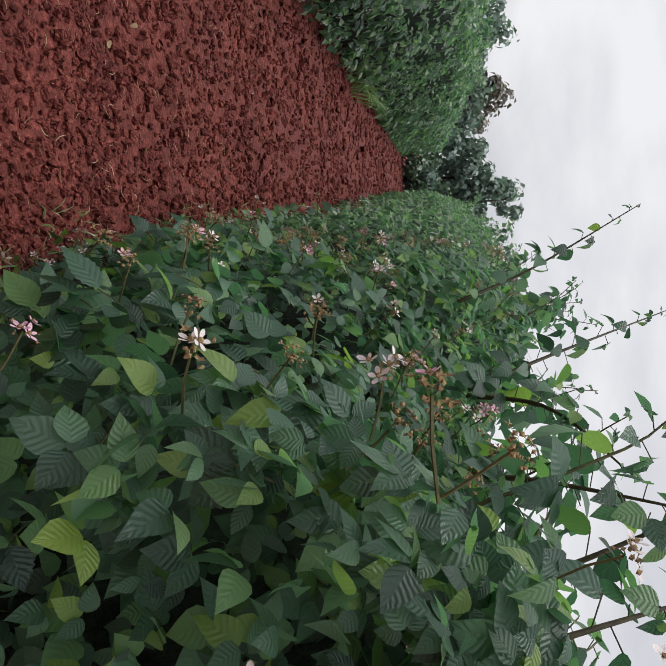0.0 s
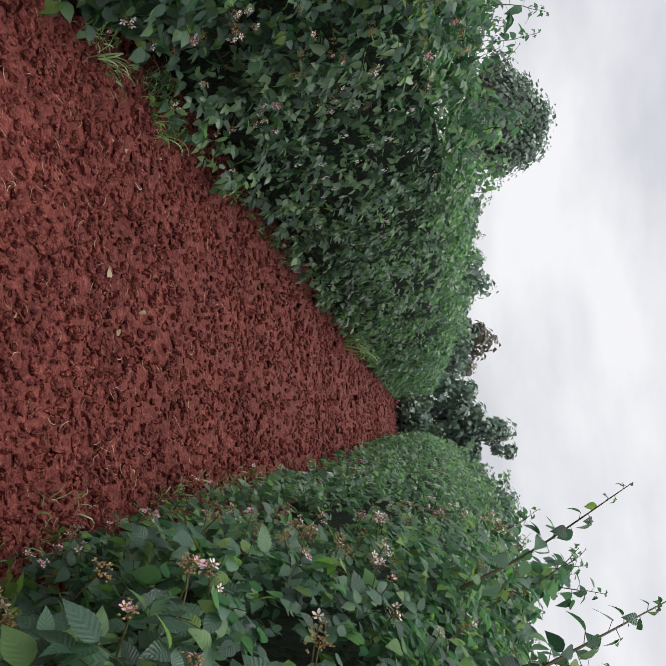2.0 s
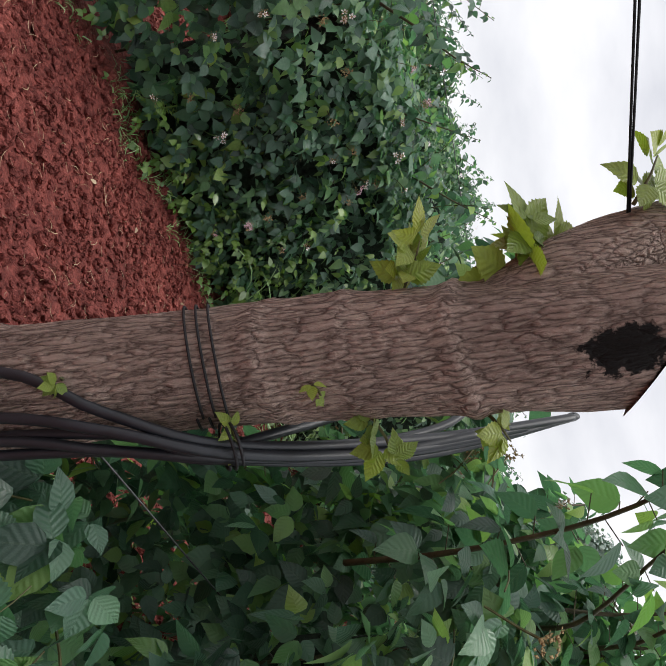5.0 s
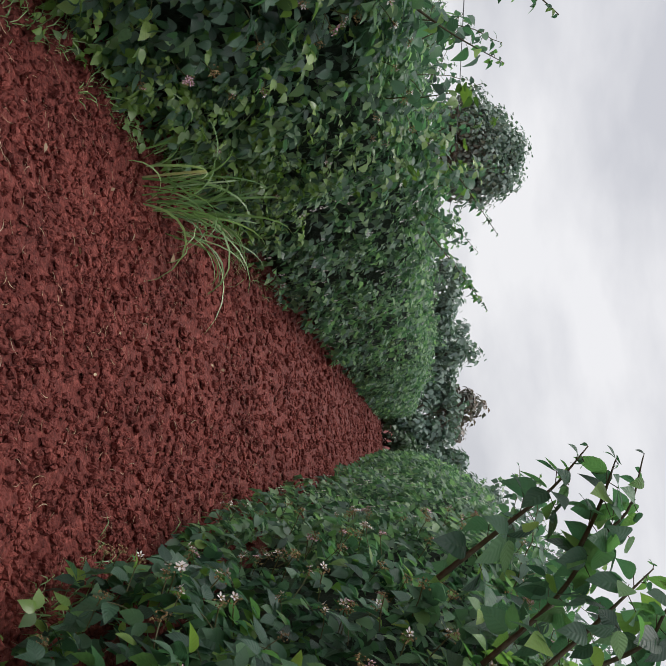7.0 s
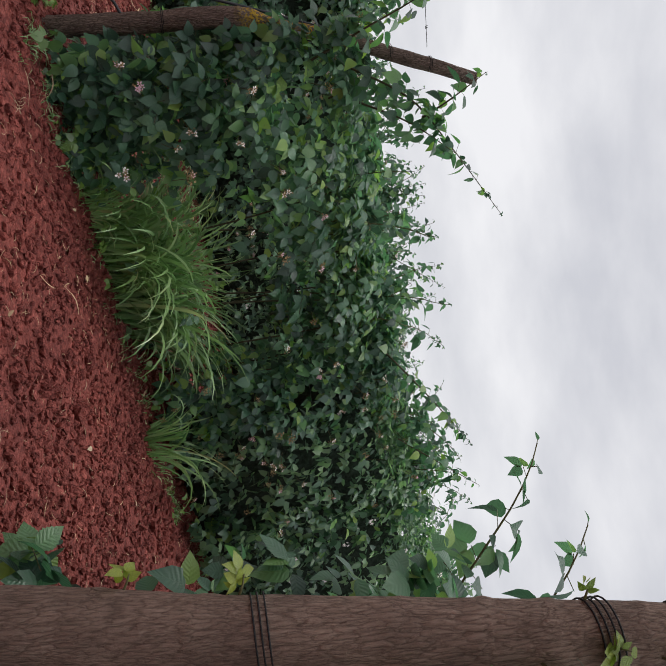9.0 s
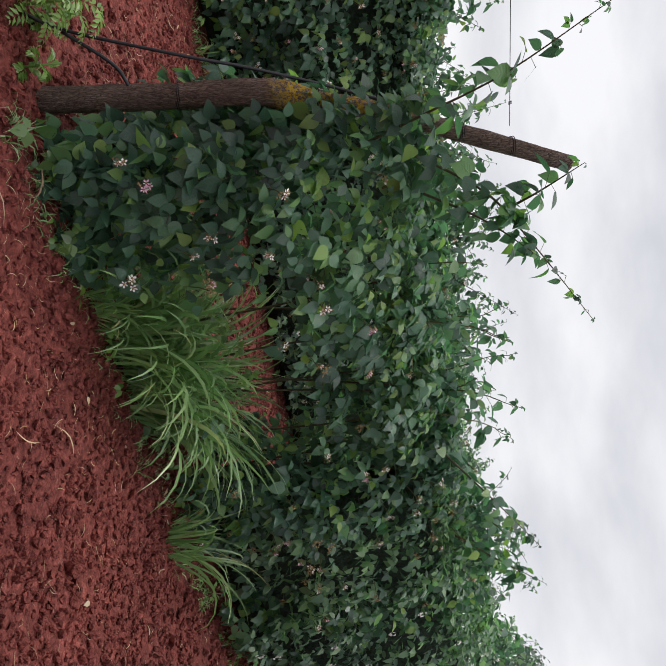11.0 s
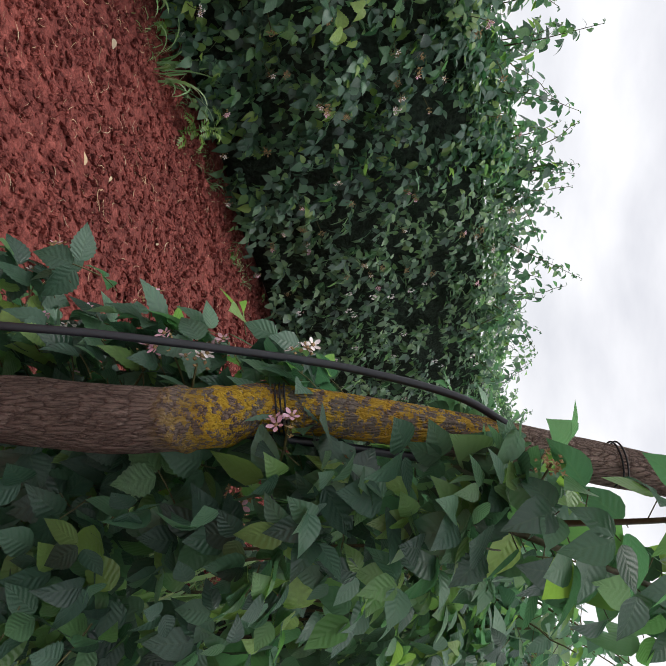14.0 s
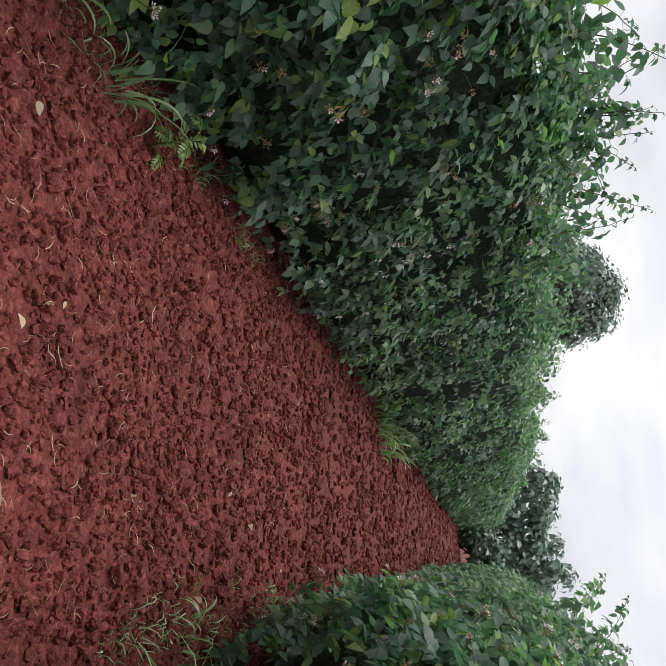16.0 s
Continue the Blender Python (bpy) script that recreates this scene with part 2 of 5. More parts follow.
        patch = ramp_out(t, n3.outputs["Fac"], [(0.475, (0, 0, 0)), (0.515, (1, 1, 1))])
        c = mix_rgb(t, "MIX", math_node(t, "MULTIPLY", math_node(t, "MULTIPLY", patch, up), 0.92), c, colour)
    if rot:
        # a patch of black rotten wood round one place
        mr = nd(t, "ShaderNodeMapping")
        mr.inputs["Scale"].default_value = (30.0, 24.0, 15.0)
        mr.inputs["Location"].default_value = (-rot[0] * 30.0, -rot[1] * 24.0, -rot[2] * 15.0)
        L(tc.outputs["Object"], mr.inputs[0])
        ln = nd(t, "ShaderNodeVectorMath")
        ln.operation = "LENGTH"
        L(mr.outputs[0], ln.inputs[0])
        nr = nd(t, "ShaderNodeTexNoise", Scale=60.0, Detail=5.0, Roughness=0.65)
        L(tc.outputs["Object"], nr.inputs[0])
        far = math_node(t, "ADD", ln.outputs["Value"], math_node(t, "MULTIPLY", nr.outputs["Fac"], 1.5))
        c = mix_rgb(t, "MIX", ramp_out(t, math_node(t, "MULTIPLY", far, 0.5), [(0.74, (1, 1, 1)), (0.80, (0, 0, 0))]), c, (0.016, 0.013, 0.012))
    bs = nd(t, "ShaderNodeBsdfPrincipled", Roughness=0.85)
    bs.inputs["Specular IOR Level"].default_value = 0.2
    L(c, bs.inputs["Base Color"])
    bp = nd(t, "ShaderNodeBump", Strength=1.0, Distance=0.020)
    L(math_node(t, "ADD", n1.outputs["Fac"], math_node(t, "MULTIPLY", ridge, fissured)), bp.inputs["Height"])
    L(bp.outputs[0], bs.inputs["Normal"])
    out = nd(t, "ShaderNodeOutputMaterial")
    L(bs.outputs[0], out.inputs[0])
    return m


M_BARK_A = bark_material("grey_brown_bark", (0.27, 0.205, 0.178), (0.67, 0.53, 0.465), rot=(0.088, 0.000, 1.605))
M_BARK_B = bark_material("brown_bark", (0.18, 0.130, 0.108), (0.46, 0.345, 0.285), fissured=0.55)
M_BARK_C = bark_material("lichen_bark", (0.10, 0.075, 0.064), (0.32, 0.245, 0.21), lichen=(1.0, 1.52, (0.70, 0.45, 0.03)), fissured=0.8)
M_TRUNK = bark_material("tree_bark", (0.05, 0.04, 0.03), (0.16, 0.13, 0.10))


def soil_material():
    m, t = mat("red_soil")
    L = t.links.new
    tc = nd(t, "ShaderNodeTexCoord")
    n1 = nd(t, "ShaderNodeTexNoise", Scale=24.0, Detail=5.0, Roughness=0.6)
    n2 = nd(t, "ShaderNodeTexNoise", Scale=1.4, Detail=4.0)
    n3 = nd(t, "ShaderNodeTexNoise", Scale=110.0, Detail=5.0, Roughness=0.7)
    warp = nd(t, "ShaderNodeTexNoise", Scale=18.0, Detail=3.0)
    v1 = nd(t, "ShaderNodeTexVoronoi", Scale=19.0)
    v2 = nd(t, "ShaderNodeTexVoronoi", Scale=52.0)
    v3 = nd(t, "ShaderNodeTexVoronoi", Scale=120.0)
    for n in (n1, n2, n3, warp):
        L(tc.outputs["Object"], n.inputs["Vector"])
    mv = nd(t, "ShaderNodeVectorMath")
    mv.operation = "MULTIPLY_ADD"
    mv.inputs[1].default_value = (0.05, 0.05, 0.05)
    L(warp.outputs["Color"], mv.inputs[0])
    L(tc.outputs["Object"], mv.inputs[2])
    for n in (v1, v2, v3):
        L(mv.outputs[0], n.inputs["Vector"])
    c = ramp_out(t, n1.outputs["Fac"], [(0.25, (0.115, 0.029, 0.0255)), (0.5, (0.197, 0.051, 0.044)), (0.75, (0.305, 0.094, 0.081))])
    # every crumb has its own random tone: dark ones among paler ones
    for v, lo, hi in ((v1, 0.84, 1.14), (v2, 0.76, 1.22), (v3, 0.80, 1.20)):
        sp = nd(t, "ShaderNodeSeparateXYZ")
        L(v.outputs["Color"], sp.inputs[0])
        c = mix_rgb(t, "MULTIPLY", 1.0, c, ramp_out(t, sp.outputs[0], [(0.0, (lo, lo * 0.96, lo * 0.96)), (1.0, (hi, hi, hi * 0.98))]))
    c = mix_rgb(t, "MULTIPLY", 0.8, c, ramp_out(t, n2.outputs["Fac"], [(0.35, (0.78, 0.74, 0.74)), (0.65, (1.12, 1.10, 1.06))]))
    bs = nd(t, "ShaderNodeBsdfPrincipled", Roughness=0.75)
    bs.inputs["Specular IOR Level"].default_value = 0.22
    L(c, bs.inputs["Base Color"])
    h = math_node(t, "ADD", n1.outputs["Fac"], math_node(t, "MULTIPLY", n3.outputs["Fac"], 0.22))
    h = math_node(t, "SUBTRACT", h, math_node(t, "MULTIPLY", v1.outputs["Distance"], 1.1))
    h = math_node(t, "SUBTRACT", h, math_node(t, "MULTIPLY", v2.outputs["Distance"], 0.75))
    h = math_node(t, "SUBTRACT", h, math_node(t, "MULTIPLY", v3.outputs["Distance"], 0.16))
    bp = nd(t, "ShaderNodeBump", Strength=0.9, Distance=0.018)
    L(h, bp.inputs["Height"])
    L(bp.outputs[0], bs.inputs["Normal"])
    out = nd(t, "ShaderNodeOutputMaterial")
    L(bs.outputs[0], out.inputs[0])
    return m


M_SOIL = soil_material()

# ---------------------------------------------------------------- mesh helpers
rng = np.random.default_rng(7)


def mesh_np(name, verts, faces, uv=None, mats=(), index=None, smooth=True):
    """A mesh from arrays; faces all have the same number of corners."""
    verts, faces = np.asarray(verts, np.float32), np.asarray(faces, np.int32)
    me = bpy.data.meshes.new(name)
    k = faces.shape[1]
    me.vertices.add(len(verts))
    me.vertices.foreach_set("co", verts.ravel())
    me.loops.add(faces.size)
    me.loops.foreach_set("vertex_index", faces.ravel())
    me.polygons.add(len(faces))
    me.polygons.foreach_set("loop_start", np.arange(0, faces.size, k, dtype=np.int32))
    me.polygons.foreach_set("loop_total", np.full(len(faces), k, np.int32))
    me.polygons.foreach_set("use_smooth", np.full(len(faces), smooth))
    if uv is not None:
        lay = me.uv_layers.new(name="UVMap")
        lay.data.foreach_set("uv", np.asarray(uv, np.float32)[faces.ravel()].ravel())
    for m in mats:
        me.materials.append(m)
    if index is not None:
        me.polygons.foreach_set("material_index", np.asarray(index, np.int32))
    me.update(calc_edges=True)
    return me


def part(name, me, parent, label="", m=None):
    ob = new(name, me)
    ob.parent = parent
    if m is not None:
        ob.matrix_basis = m
    return tagged(ob, label)


def thing(name, at, label, category, group="", kind=""):
    ob = new(name)
    ob.location = at
    ob.empty_display_size = 0.1
    return tagged(ob, label, category, group, kind)


def unit(a):
    return a / np.maximum(np.linalg.norm(a, axis=-1, keepdims=True), 1e-9)


LATTICE = rng.random((256, 256))


def vnoise(x, y):
    """Smooth value noise in 0..1."""
    x, y = np.asarray(x, float), np.asarray(y, float)
    xi, yi = np.floor(x).astype(int), np.floor(y).astype(int)
    fx, fy = x - xi, y - yi
    fx, fy = fx * fx * (3 - 2 * fx), fy * fy * (3 - 2 * fy)
    g = lambda a, b: LATTICE[a & 255, b & 255]
    return (g(xi, yi) * (1 - fx) + g(xi + 1, yi) * fx) * (1 - fy) + (g(xi, yi + 1) * (1 - fx) + g(xi + 1, yi + 1) * fx) * fy


def tube(points, radius, sides=8, cap=True):
    """Rings along a line: verts and quads. radius: one number or one a point."""
    p = np.asarray(points, float)
    n = len(p)
    r = np.broadcast_to(np.asarray(radius, float), (n,))
    d = unit(np.gradient(p, axis=0))
    ref = np.array([0.0, 0.0, 1.0]) if abs(d[0][2]) < 0.8 else np.array([1.0, 0.0, 0.0])
    a = unit(np.cross(d, ref))
    b = np.cross(d, a)
    ang = np.linspace(0, 2 * math.pi, sides, endpoint=False)
    v = p[:, None] + r[:, None, None] * (a[:, None] * np.cos(ang)[None, :, None] + b[:, None] * np.sin(ang)[None, :, None])
    i = np.arange(n - 1)[:, None] * sides
    j = np.arange(sides)
    k = (j + 1) % sides
    f = np.stack([i + j, i + k, i + sides + k, i + sides + j], -1).reshape(-1, 4)
    v = v.reshape(-1, 3)
    if cap:
        m = len(v)
        v = np.vstack([v, p[0], p[-1]])
        e0 = np.stack([k, j, np.full(sides, m), np.full(sides, m)], -1)
        e1 = np.stack([(n - 1) * sides + j, (n - 1) * sides + k, np.full(sides, m + 1), np.full(sides, m + 1)], -1)
        tri0, tri1 = e0[:, :3], e1[:, :3]
        return v, f, np.vstack([tri0, tri1])
    return v, f, np.zeros((0, 3), int)


def tube_mesh(name, points, radius, material, sides=8):
    v, f, tri = tube(points, radius, sides)
    t = np.vstack([f[:, [0, 1, 2]], f[:, [0, 2, 3]], tri])
    return mesh_np(name, v, t, mats=[material])


def smooth_line(points, n):
    """A smooth line through a few points."""
    p = np.asarray(points, float)
    q = np.vstack([2 * p[0] - p[1], p, 2 * p[-1] - p[-2]])
    out = []
    m = len(p) - 1
    for u in np.linspace(0, m, n):
        i = min(int(u), m - 1)
        t = u - i
        a, b, c, d = q[i:i + 4]
        out.append(0.5 * ((2 * b) + (c - a) * t + (2 * a - 5 * b + 4 * c - d) * t * t + (3 * b - a - 3 * c + d) * t ** 3))
    return np.array(out)


# leaf blades in their own frame: along, across, lift
def blade_template(stations, fold=0.16, droop=0.16, teeth=0.0):
    """Rows of (along, half width); returns verts (across, along, lift), triangles, uv."""
    v, uv = [(0, 0, 0)], [(0.5, 0.0)]
    for n, (s, w) in enumerate(stations):
        w2 = w * (1 + teeth * (1 if n % 2 else -1))
        z = -droop * s * s
        v += [(-w2, s, z + fold * w), (0, s, z), (w2, s, z + fold * w)]
        uv += [(0.0, s), (0.5, s), (1.0, s)]
    v.append((0, 1, -droop))
    uv.append((0.5, 1.0))
    last = len(v) - 1
    f = [(0, 2, 1), (0, 3, 2)]
    for n in range(len(stations) - 1):
        a, b = 1 + 3 * n, 4 + 3 * n
        f += [(a, a + 1, b + 1), (a, b + 1, b), (a + 1, a + 2, b + 2), (a + 1, b + 2, b + 1)]
    a = last - 3
    f += [(a, a + 1, last), (a + 1, a + 2, last)]
    return np.array(v, float), np.array(f), np.array(uv, float)


def leaf_width(s):
    return 0.36 * np.sin(math.pi * s ** 0.72) ** 0.85 * (1 - 0.50 * s ** 3)


FINE = blade_template([(s, leaf_width(s)) for s in np.linspace(0.03, 0.96, 17)], fold=0.14, droop=0.26, teeth=0.075)
CLOSE = blade_template([(s, leaf_width(s)) for s in (0.04, 0.15, 0.32, 0.52, 0.72, 0.89)], fold=0.16, droop=0.26)
NEAR = blade_template([(s, leaf_width(s)) for s in (0.07, 0.27, 0.56, 0.84)], fold=0.16, droop=0.24)
MID = blade_template([(s, leaf_width(s)) for s in (0.17, 0.66)], fold=0.2, droop=0.22)
FAR = blade_template([(0.42, 0.36)], fold=0.2)
PETAL = blade_template([(0.3, 0.20), (0.6, 0.29), (0.88, 0.17)], fold=0.15, droop=-0.12)


def blades(template, pos, tip, nor, length, wide=1.0):
    """Many blades: base places, tip directions, face normals and lengths."""
    v, f, uv = template
    side = unit(np.cross(tip, nor))
    n, k = len(pos), len(v)
    w = np.broadcast_to(np.asarray(wide, float), (n,))[:, None, None]
    curl = rng.uniform(0.1, 1.9, (n, 1, 1))
    out = pos[:, None] + length[:, None, None] * (side[:, None] * v[None, :, 0, None] * w + tip[:, None] * v[None, :, 1, None] + nor[:, None] * v[None, :, 2, None] * curl)
    faces = (f[None] + (np.arange(n) * k)[:, None, None]).reshape(-1, 3)
    return out.reshape(-1, 3), faces, np.tile(uv, (n, 1))


def join(chunks):
    vs, fs, us, o = [], [], [], 0
    for v, f, u in chunks:
        vs.append(v)
        fs.append(f + o)
        us.append(u)
        o += len(v)
    return np.vstack(vs), np.vstack(fs), np.vstack(us)


def spin(vec, axis, angle):
    c, s = np.cos(angle)[:, None], np.sin(angle)[:, None]
    return vec * c + np.cross(axis, vec) * s + axis * (axis * vec).sum(-1, keepdims=True) * (1 - c)


def compound(template, pos, tip, nor, length, jitter=0.25):
    """Leaves of three leaflets."""
    n = len(pos)
    out = []
    for turn, size in ((0.0, 1.0), (1.15, 0.84), (-1.15, 0.84)):
        a = turn + rng.normal(0, 0.14, n)
        t = spin(tip, nor, a)
        m = unit(nor + rng.normal(0, jitter, (n, 3)))
        t = unit(t - m * (t * m).sum(-1, keepdims=True))
        base = pos + t * (0.10 * length)[:, None]
        out.append(blades(template, base, t, m, length * size * rng.uniform(0.85, 1.1, n), rng.uniform(0.88, 1.12, n)))
    return join(out)


# ---------------------------------------------------------------- ground
def ground_height(x, y):
    x, y = np.asarray(x, float), np.asarray(y, float)
    near = np.clip(1.25 - np.abs(y) / 40, 0.15, 1)
    h = 0.045 * (vnoise(x * 1.7, y * 1.7) - 0.5) + 0.05 * (vnoise(x * 5 + 9, y * 5) - 0.5) + 0.03 * (vnoise(x * 11, y * 11 + 3) - 0.5)
    return h * near


def spaced(lo, hi, step, far, grow, back):
    mid = list(np.arange(lo, hi, step))
    up, s = [hi], step
    while up[-1] < far:
        s *= grow
        up.append(up[-1] + s)
    dn, s = [lo], step
    while dn[-1] > -far:
        s *= back
        dn.append(dn[-1] - s)
    return np.array(dn[:0:-1] + mid + up)


def grid_mesh(xs, ys):
    X, Y = np.meshgrid(xs, ys)
    v = np.stack([X, Y, ground_height(X, Y)], -1).reshape(-1, 3)
    w = len(xs)
    i = (np.arange(len(ys) - 1)[:, None] * w + np.arange(w - 1)).ravel()
    return v, np.stack([i, i + 1, i + w + 1, i + w], -1)


gv, gf = grid_mesh(spaced(-11.9, 0.4, 0.055, 900, 1.2, 1.2), spaced(1.2, 4.6, 0.05, 900, 1.05, 1.25))
ground = new("ground", mesh_np("ground", gv, gf, mats=[M_SOIL]))
tagged(ground, "freshly dug cloddy red-brown soil between the bramble rows", "soil", kind="structure")

bm = bmesh.new()
bmesh.ops.create_icosphere(bm, subdivisions=2, radius=1.0)
ICO2_V = np.array([v.co[:] for v in bm.verts])
ICO2_F = np.array([[v.index for v in f.verts] for f in bm.faces])
bm.free()


bm = bmesh.new()
bmesh.ops.create_icosphere(bm, subdivisions=1, radius=1.0)
bmesh.ops.delete(bm, geom=[v for v in bm.verts if v.co.z < -0.5], context="VERTS")
bm.verts.index_update()
CAP_V = np.array([v.co[:] for v in bm.verts])
CAP_F = np.array([[v.index for v in f.verts] for f in bm.faces])
bm.free()
OCT_V = np.array([(1, 0, 0), (0, 1, 0), (-1, 0, 0), (0, -1, 0), (0, 0, 1), (0, 0, -1)], float)
OCT_F = np.array([(i, (i + 1) % 4, 4) for i in range(4)] + [((i + 1) % 4, i, 5) for i in range(4)])
AISLES = ((-11.85, -9.0), (-9.0, -6.0), (-5.40, -2.85), (-2.30, 0.50))


def clods(n, y0, y1, lo, hi, shape, flat=0.85, sunk=0.3, bias=1.15):
    """Loose crumbs of soil in the aisles and on the headland before the rows."""
    V, F = shape
    y = y0 + (y1 - y0) * rng.random(n) ** bias
    pick = rng.integers(0, 4, n)
    left, right = np.array(AISLES)[pick].T
    x = np.where(y < 1.25, rng.uniform(-11.9, -6.3, n), left + (right - left) * rng.random(n))
    r = lo + (hi - lo) * rng.random(n) ** 2.2
    pos = np.stack([x, y, ground_height(x, y) + r * sunk], -1)
    s = r[:, None] * rng.uniform(0.55, 1.25, (n, 3))
    s[:, 2] *= flat
    lump = 1 + rng.normal(0, 0.22, (n, len(V), 1))
    v = V[None] * lump * s[:, None]
    a = rng.uniform(0, 6.28, n)
    c, q = np.cos(a)[:, None], np.sin(a)[:, None]
    tilt = rng.normal(0, 0.4, (n, 1))
    vx, vy, vz = v[..., 0] * c - v[..., 1] * q, v[..., 0] * q + v[..., 1] * c, v[..., 2]
    v = np.stack([vx, vy - vz * tilt, vz + vy * tilt], -1) + pos[:, None]
    f = (F[None] + (np.arange(n) * len(V))[:, None, None]).reshape(-1, 3)
    return v.reshape(-1, 3), f, np.zeros((n * len(V), 2))


FULL, CAP = (ICO2_V, ICO2_F), (CAP_V, CAP_F)
cv, cf, _ = join([clods(4800, -0.1, 1.3, 0.010, 0.028, CAP, 0.95, 0.25, 1.0), clods(330, 1.2, 4.6, 0.022, 0.046, FULL), clods(18000, 1.25, 3.2, 0.010, 0.028, CAP, 0.95, 0.25, 1.0), clods(11500, 3.0, 6.0, 0.015, 0.036, CAP, 0.95, 0.25),
                  clods(7500, 5.8, 12, 0.026, 0.052, CAP, 0.8, 0.2), clods(5500, 11.5, 26, 0.04, 0.085, CAP, 0.6, 0.15), clods(1500, 25, 45, 0.07, 0.13, CAP, 0.5, 0.1)])
tagged(new("soil_clods", mesh_np("soil_clods", cv, cf, mats=[M_SOIL], smooth=False)), "loose crumbly red soil clods lying on the ground", "soil clods", kind="stuff")

# ---------------------------------------------------------------- bramble rows
def step(a, b, x):
    t = np.clip((np.asarray(x, float) - a) / (b - a), 0, 1)
    return t * t * (3 - 2 * t)


FRONT = [-0.05, 0.0, 0.12, 0.0, -0.45]
HIGHER = [0.02, 0.10, -0.20, 0.06, 0.22]


def hedge_top(y, k):
    return 1.64 + HIGHER[k] * step(1, 4, y) + 0.40 * step(1, 8, y) + 0.34 * step(7, 20, y) - FRONT[k] * (1 - step(0.9, 2.6, y)) + 0.26 * (vnoise(y * 0.9 + 17 * k, k * 3.3 + 0 * y) - 0.5)


PROFILE_T = [0.0, 0.12, 0.35, 0.6, 0.82, 0.95, 1.0]
PROFILE_W = [0.40, 0.49, 0.52, 0.49, 0.42, 0.29, 0.09]


def half_width(t, thick):
    return np.interp(t, PROFILE_T, PROFILE_W) * thick


def on_hedge(row, n, y0, y1, side, deep=0.08):
    """n places on one face (+1, -1), the top (0) or the front end (2) of a row: place, outward direction."""
    k, xc, thick = row["k"], row["x"], row["thick"]
    y = rng.uniform(y0, y1, n)
    H = hedge_top(y, k)
    d = np.abs(rng.normal(0, deep, n))
    if side in (1, -1):
        z = H * (0.05 + 0.95 * rng.random(n) ** 0.9)
        b = 0.26 * (vnoise(y * 1.7 + 40 * k + 7 * side, z * 2.1) - 0.5) + 0.17 * (vnoise(y * 4.2 + k, z * 4.2 + 9 * side) - 0.5)
        near = 1 - row["thin"] * (1 - step(row["y0"], row["y0"] + 1.4, y))
        if side == -1:
            near = near * (row["left"] + (1 - row["left"]) * step(1.5, 2.8, y))
        x = xc + side * (half_width(z / H, thick) * near + row.get("foot", 0.05) * (1 - step(0.1, 0.75, z)) * step(1.8, 3.0, y) - d + b)
        out = np.stack([np.full(n, float(side)), np.zeros(n), 0.12 + 0.6 * step(0.62, 1.0, z / H)], -1)
    elif side == 0:
        x = xc + rng.uniform(-0.34, 0.34, n) * thick
        z = H - d - 0.6 * np.abs(x - xc) + 0.10 * (vnoise(y * 4 + k, x * 4) - 0.5)
        out = np.stack([(x - xc) * 1.2, np.zeros(n), np.ones(n)], -1)
    else:
        z = H * (0.06 + 0.94 * rng.random(n))
        x = xc + rng.uniform(-1, 1, n) * half_width(z / H, thick) * (1 - 0.75 * row["thin"])
        y = row["y0"] + d + 0.18 * (vnoise(x * 3 + k, z * 2.5) - 0.5) + 0.35 * np.abs(x - xc)
        out = np.stack([(x - xc) * 0.8, np.full(n, -1.0), np.full(n, 0.15)], -1)
    p = np.stack([x, y, z], -1)
    keep = np.ones(n, bool)
    for a, b, top, share in row["gaps"]:
        keep &= ~((y > a) & (y < b) & (z < top) & (rng.random(n) < share))
    for xa, xb, yb, low, top in row["clear"]:
        keep &= ~((x > xa) & (x < xb) & (y < yb) & (z > low) & (z < top))
    return p[keep], unit(out)[keep]


def leaf_pose(out, loose=0.5):
    """Faces look outward and up to the light, tips hang down and along the row."""
    n = len(out)
    nor = unit(out * 0.9 + np.array([0, 0, 0.62]) + rng.normal(0, loose, (n, 3)))
    want = out * 0.4 + np.array([0, 0, -1.0]) + rng.normal(0, 0.48, (n, 3))
    tip = unit(want - nor * (want * nor).sum(-1, keepdims=True))
    return tip, nor


def pose_of(p, tip, nor, size):
    side = np.cross(tip, nor)
    m = Matrix((side, tip, nor)).transposed().to_4x4()
    return Matrix.Translation(p) @ m @ Matrix.Scale(size, 4)


# single leaves of three leaflets, full detail, one unit long
def single_leaf(seed):
    n = 1
    z, y, o = np.array([[0.0, 0, 1]]), np.array([[0.0, 1, 0]]), np.zeros((1, 3))
    v, f, uv = compound(FINE, o, y, z, np.ones(1), jitter=0.22)
    pv, pf, pt = tube([(0, -0.55, -0.12), (0, -0.2, -0.03), (0, 0.12, 0)], 0.016, 4, cap=False)
    t = np.vstack([pf[:, [0, 1, 2]], pf[:, [0, 2, 3]]])
    vv, ff, uu = join([(v, f, uv), (pv, t, np.zeros((len(pv), 2)))])
    return mesh_np("leaf", vv, ff, uu, [M_LEAF_OB, M_CANE_RED], [0] * len(f) + [1] * len(t))


LEAVES = [single_leaf(i) for i in range(7)]


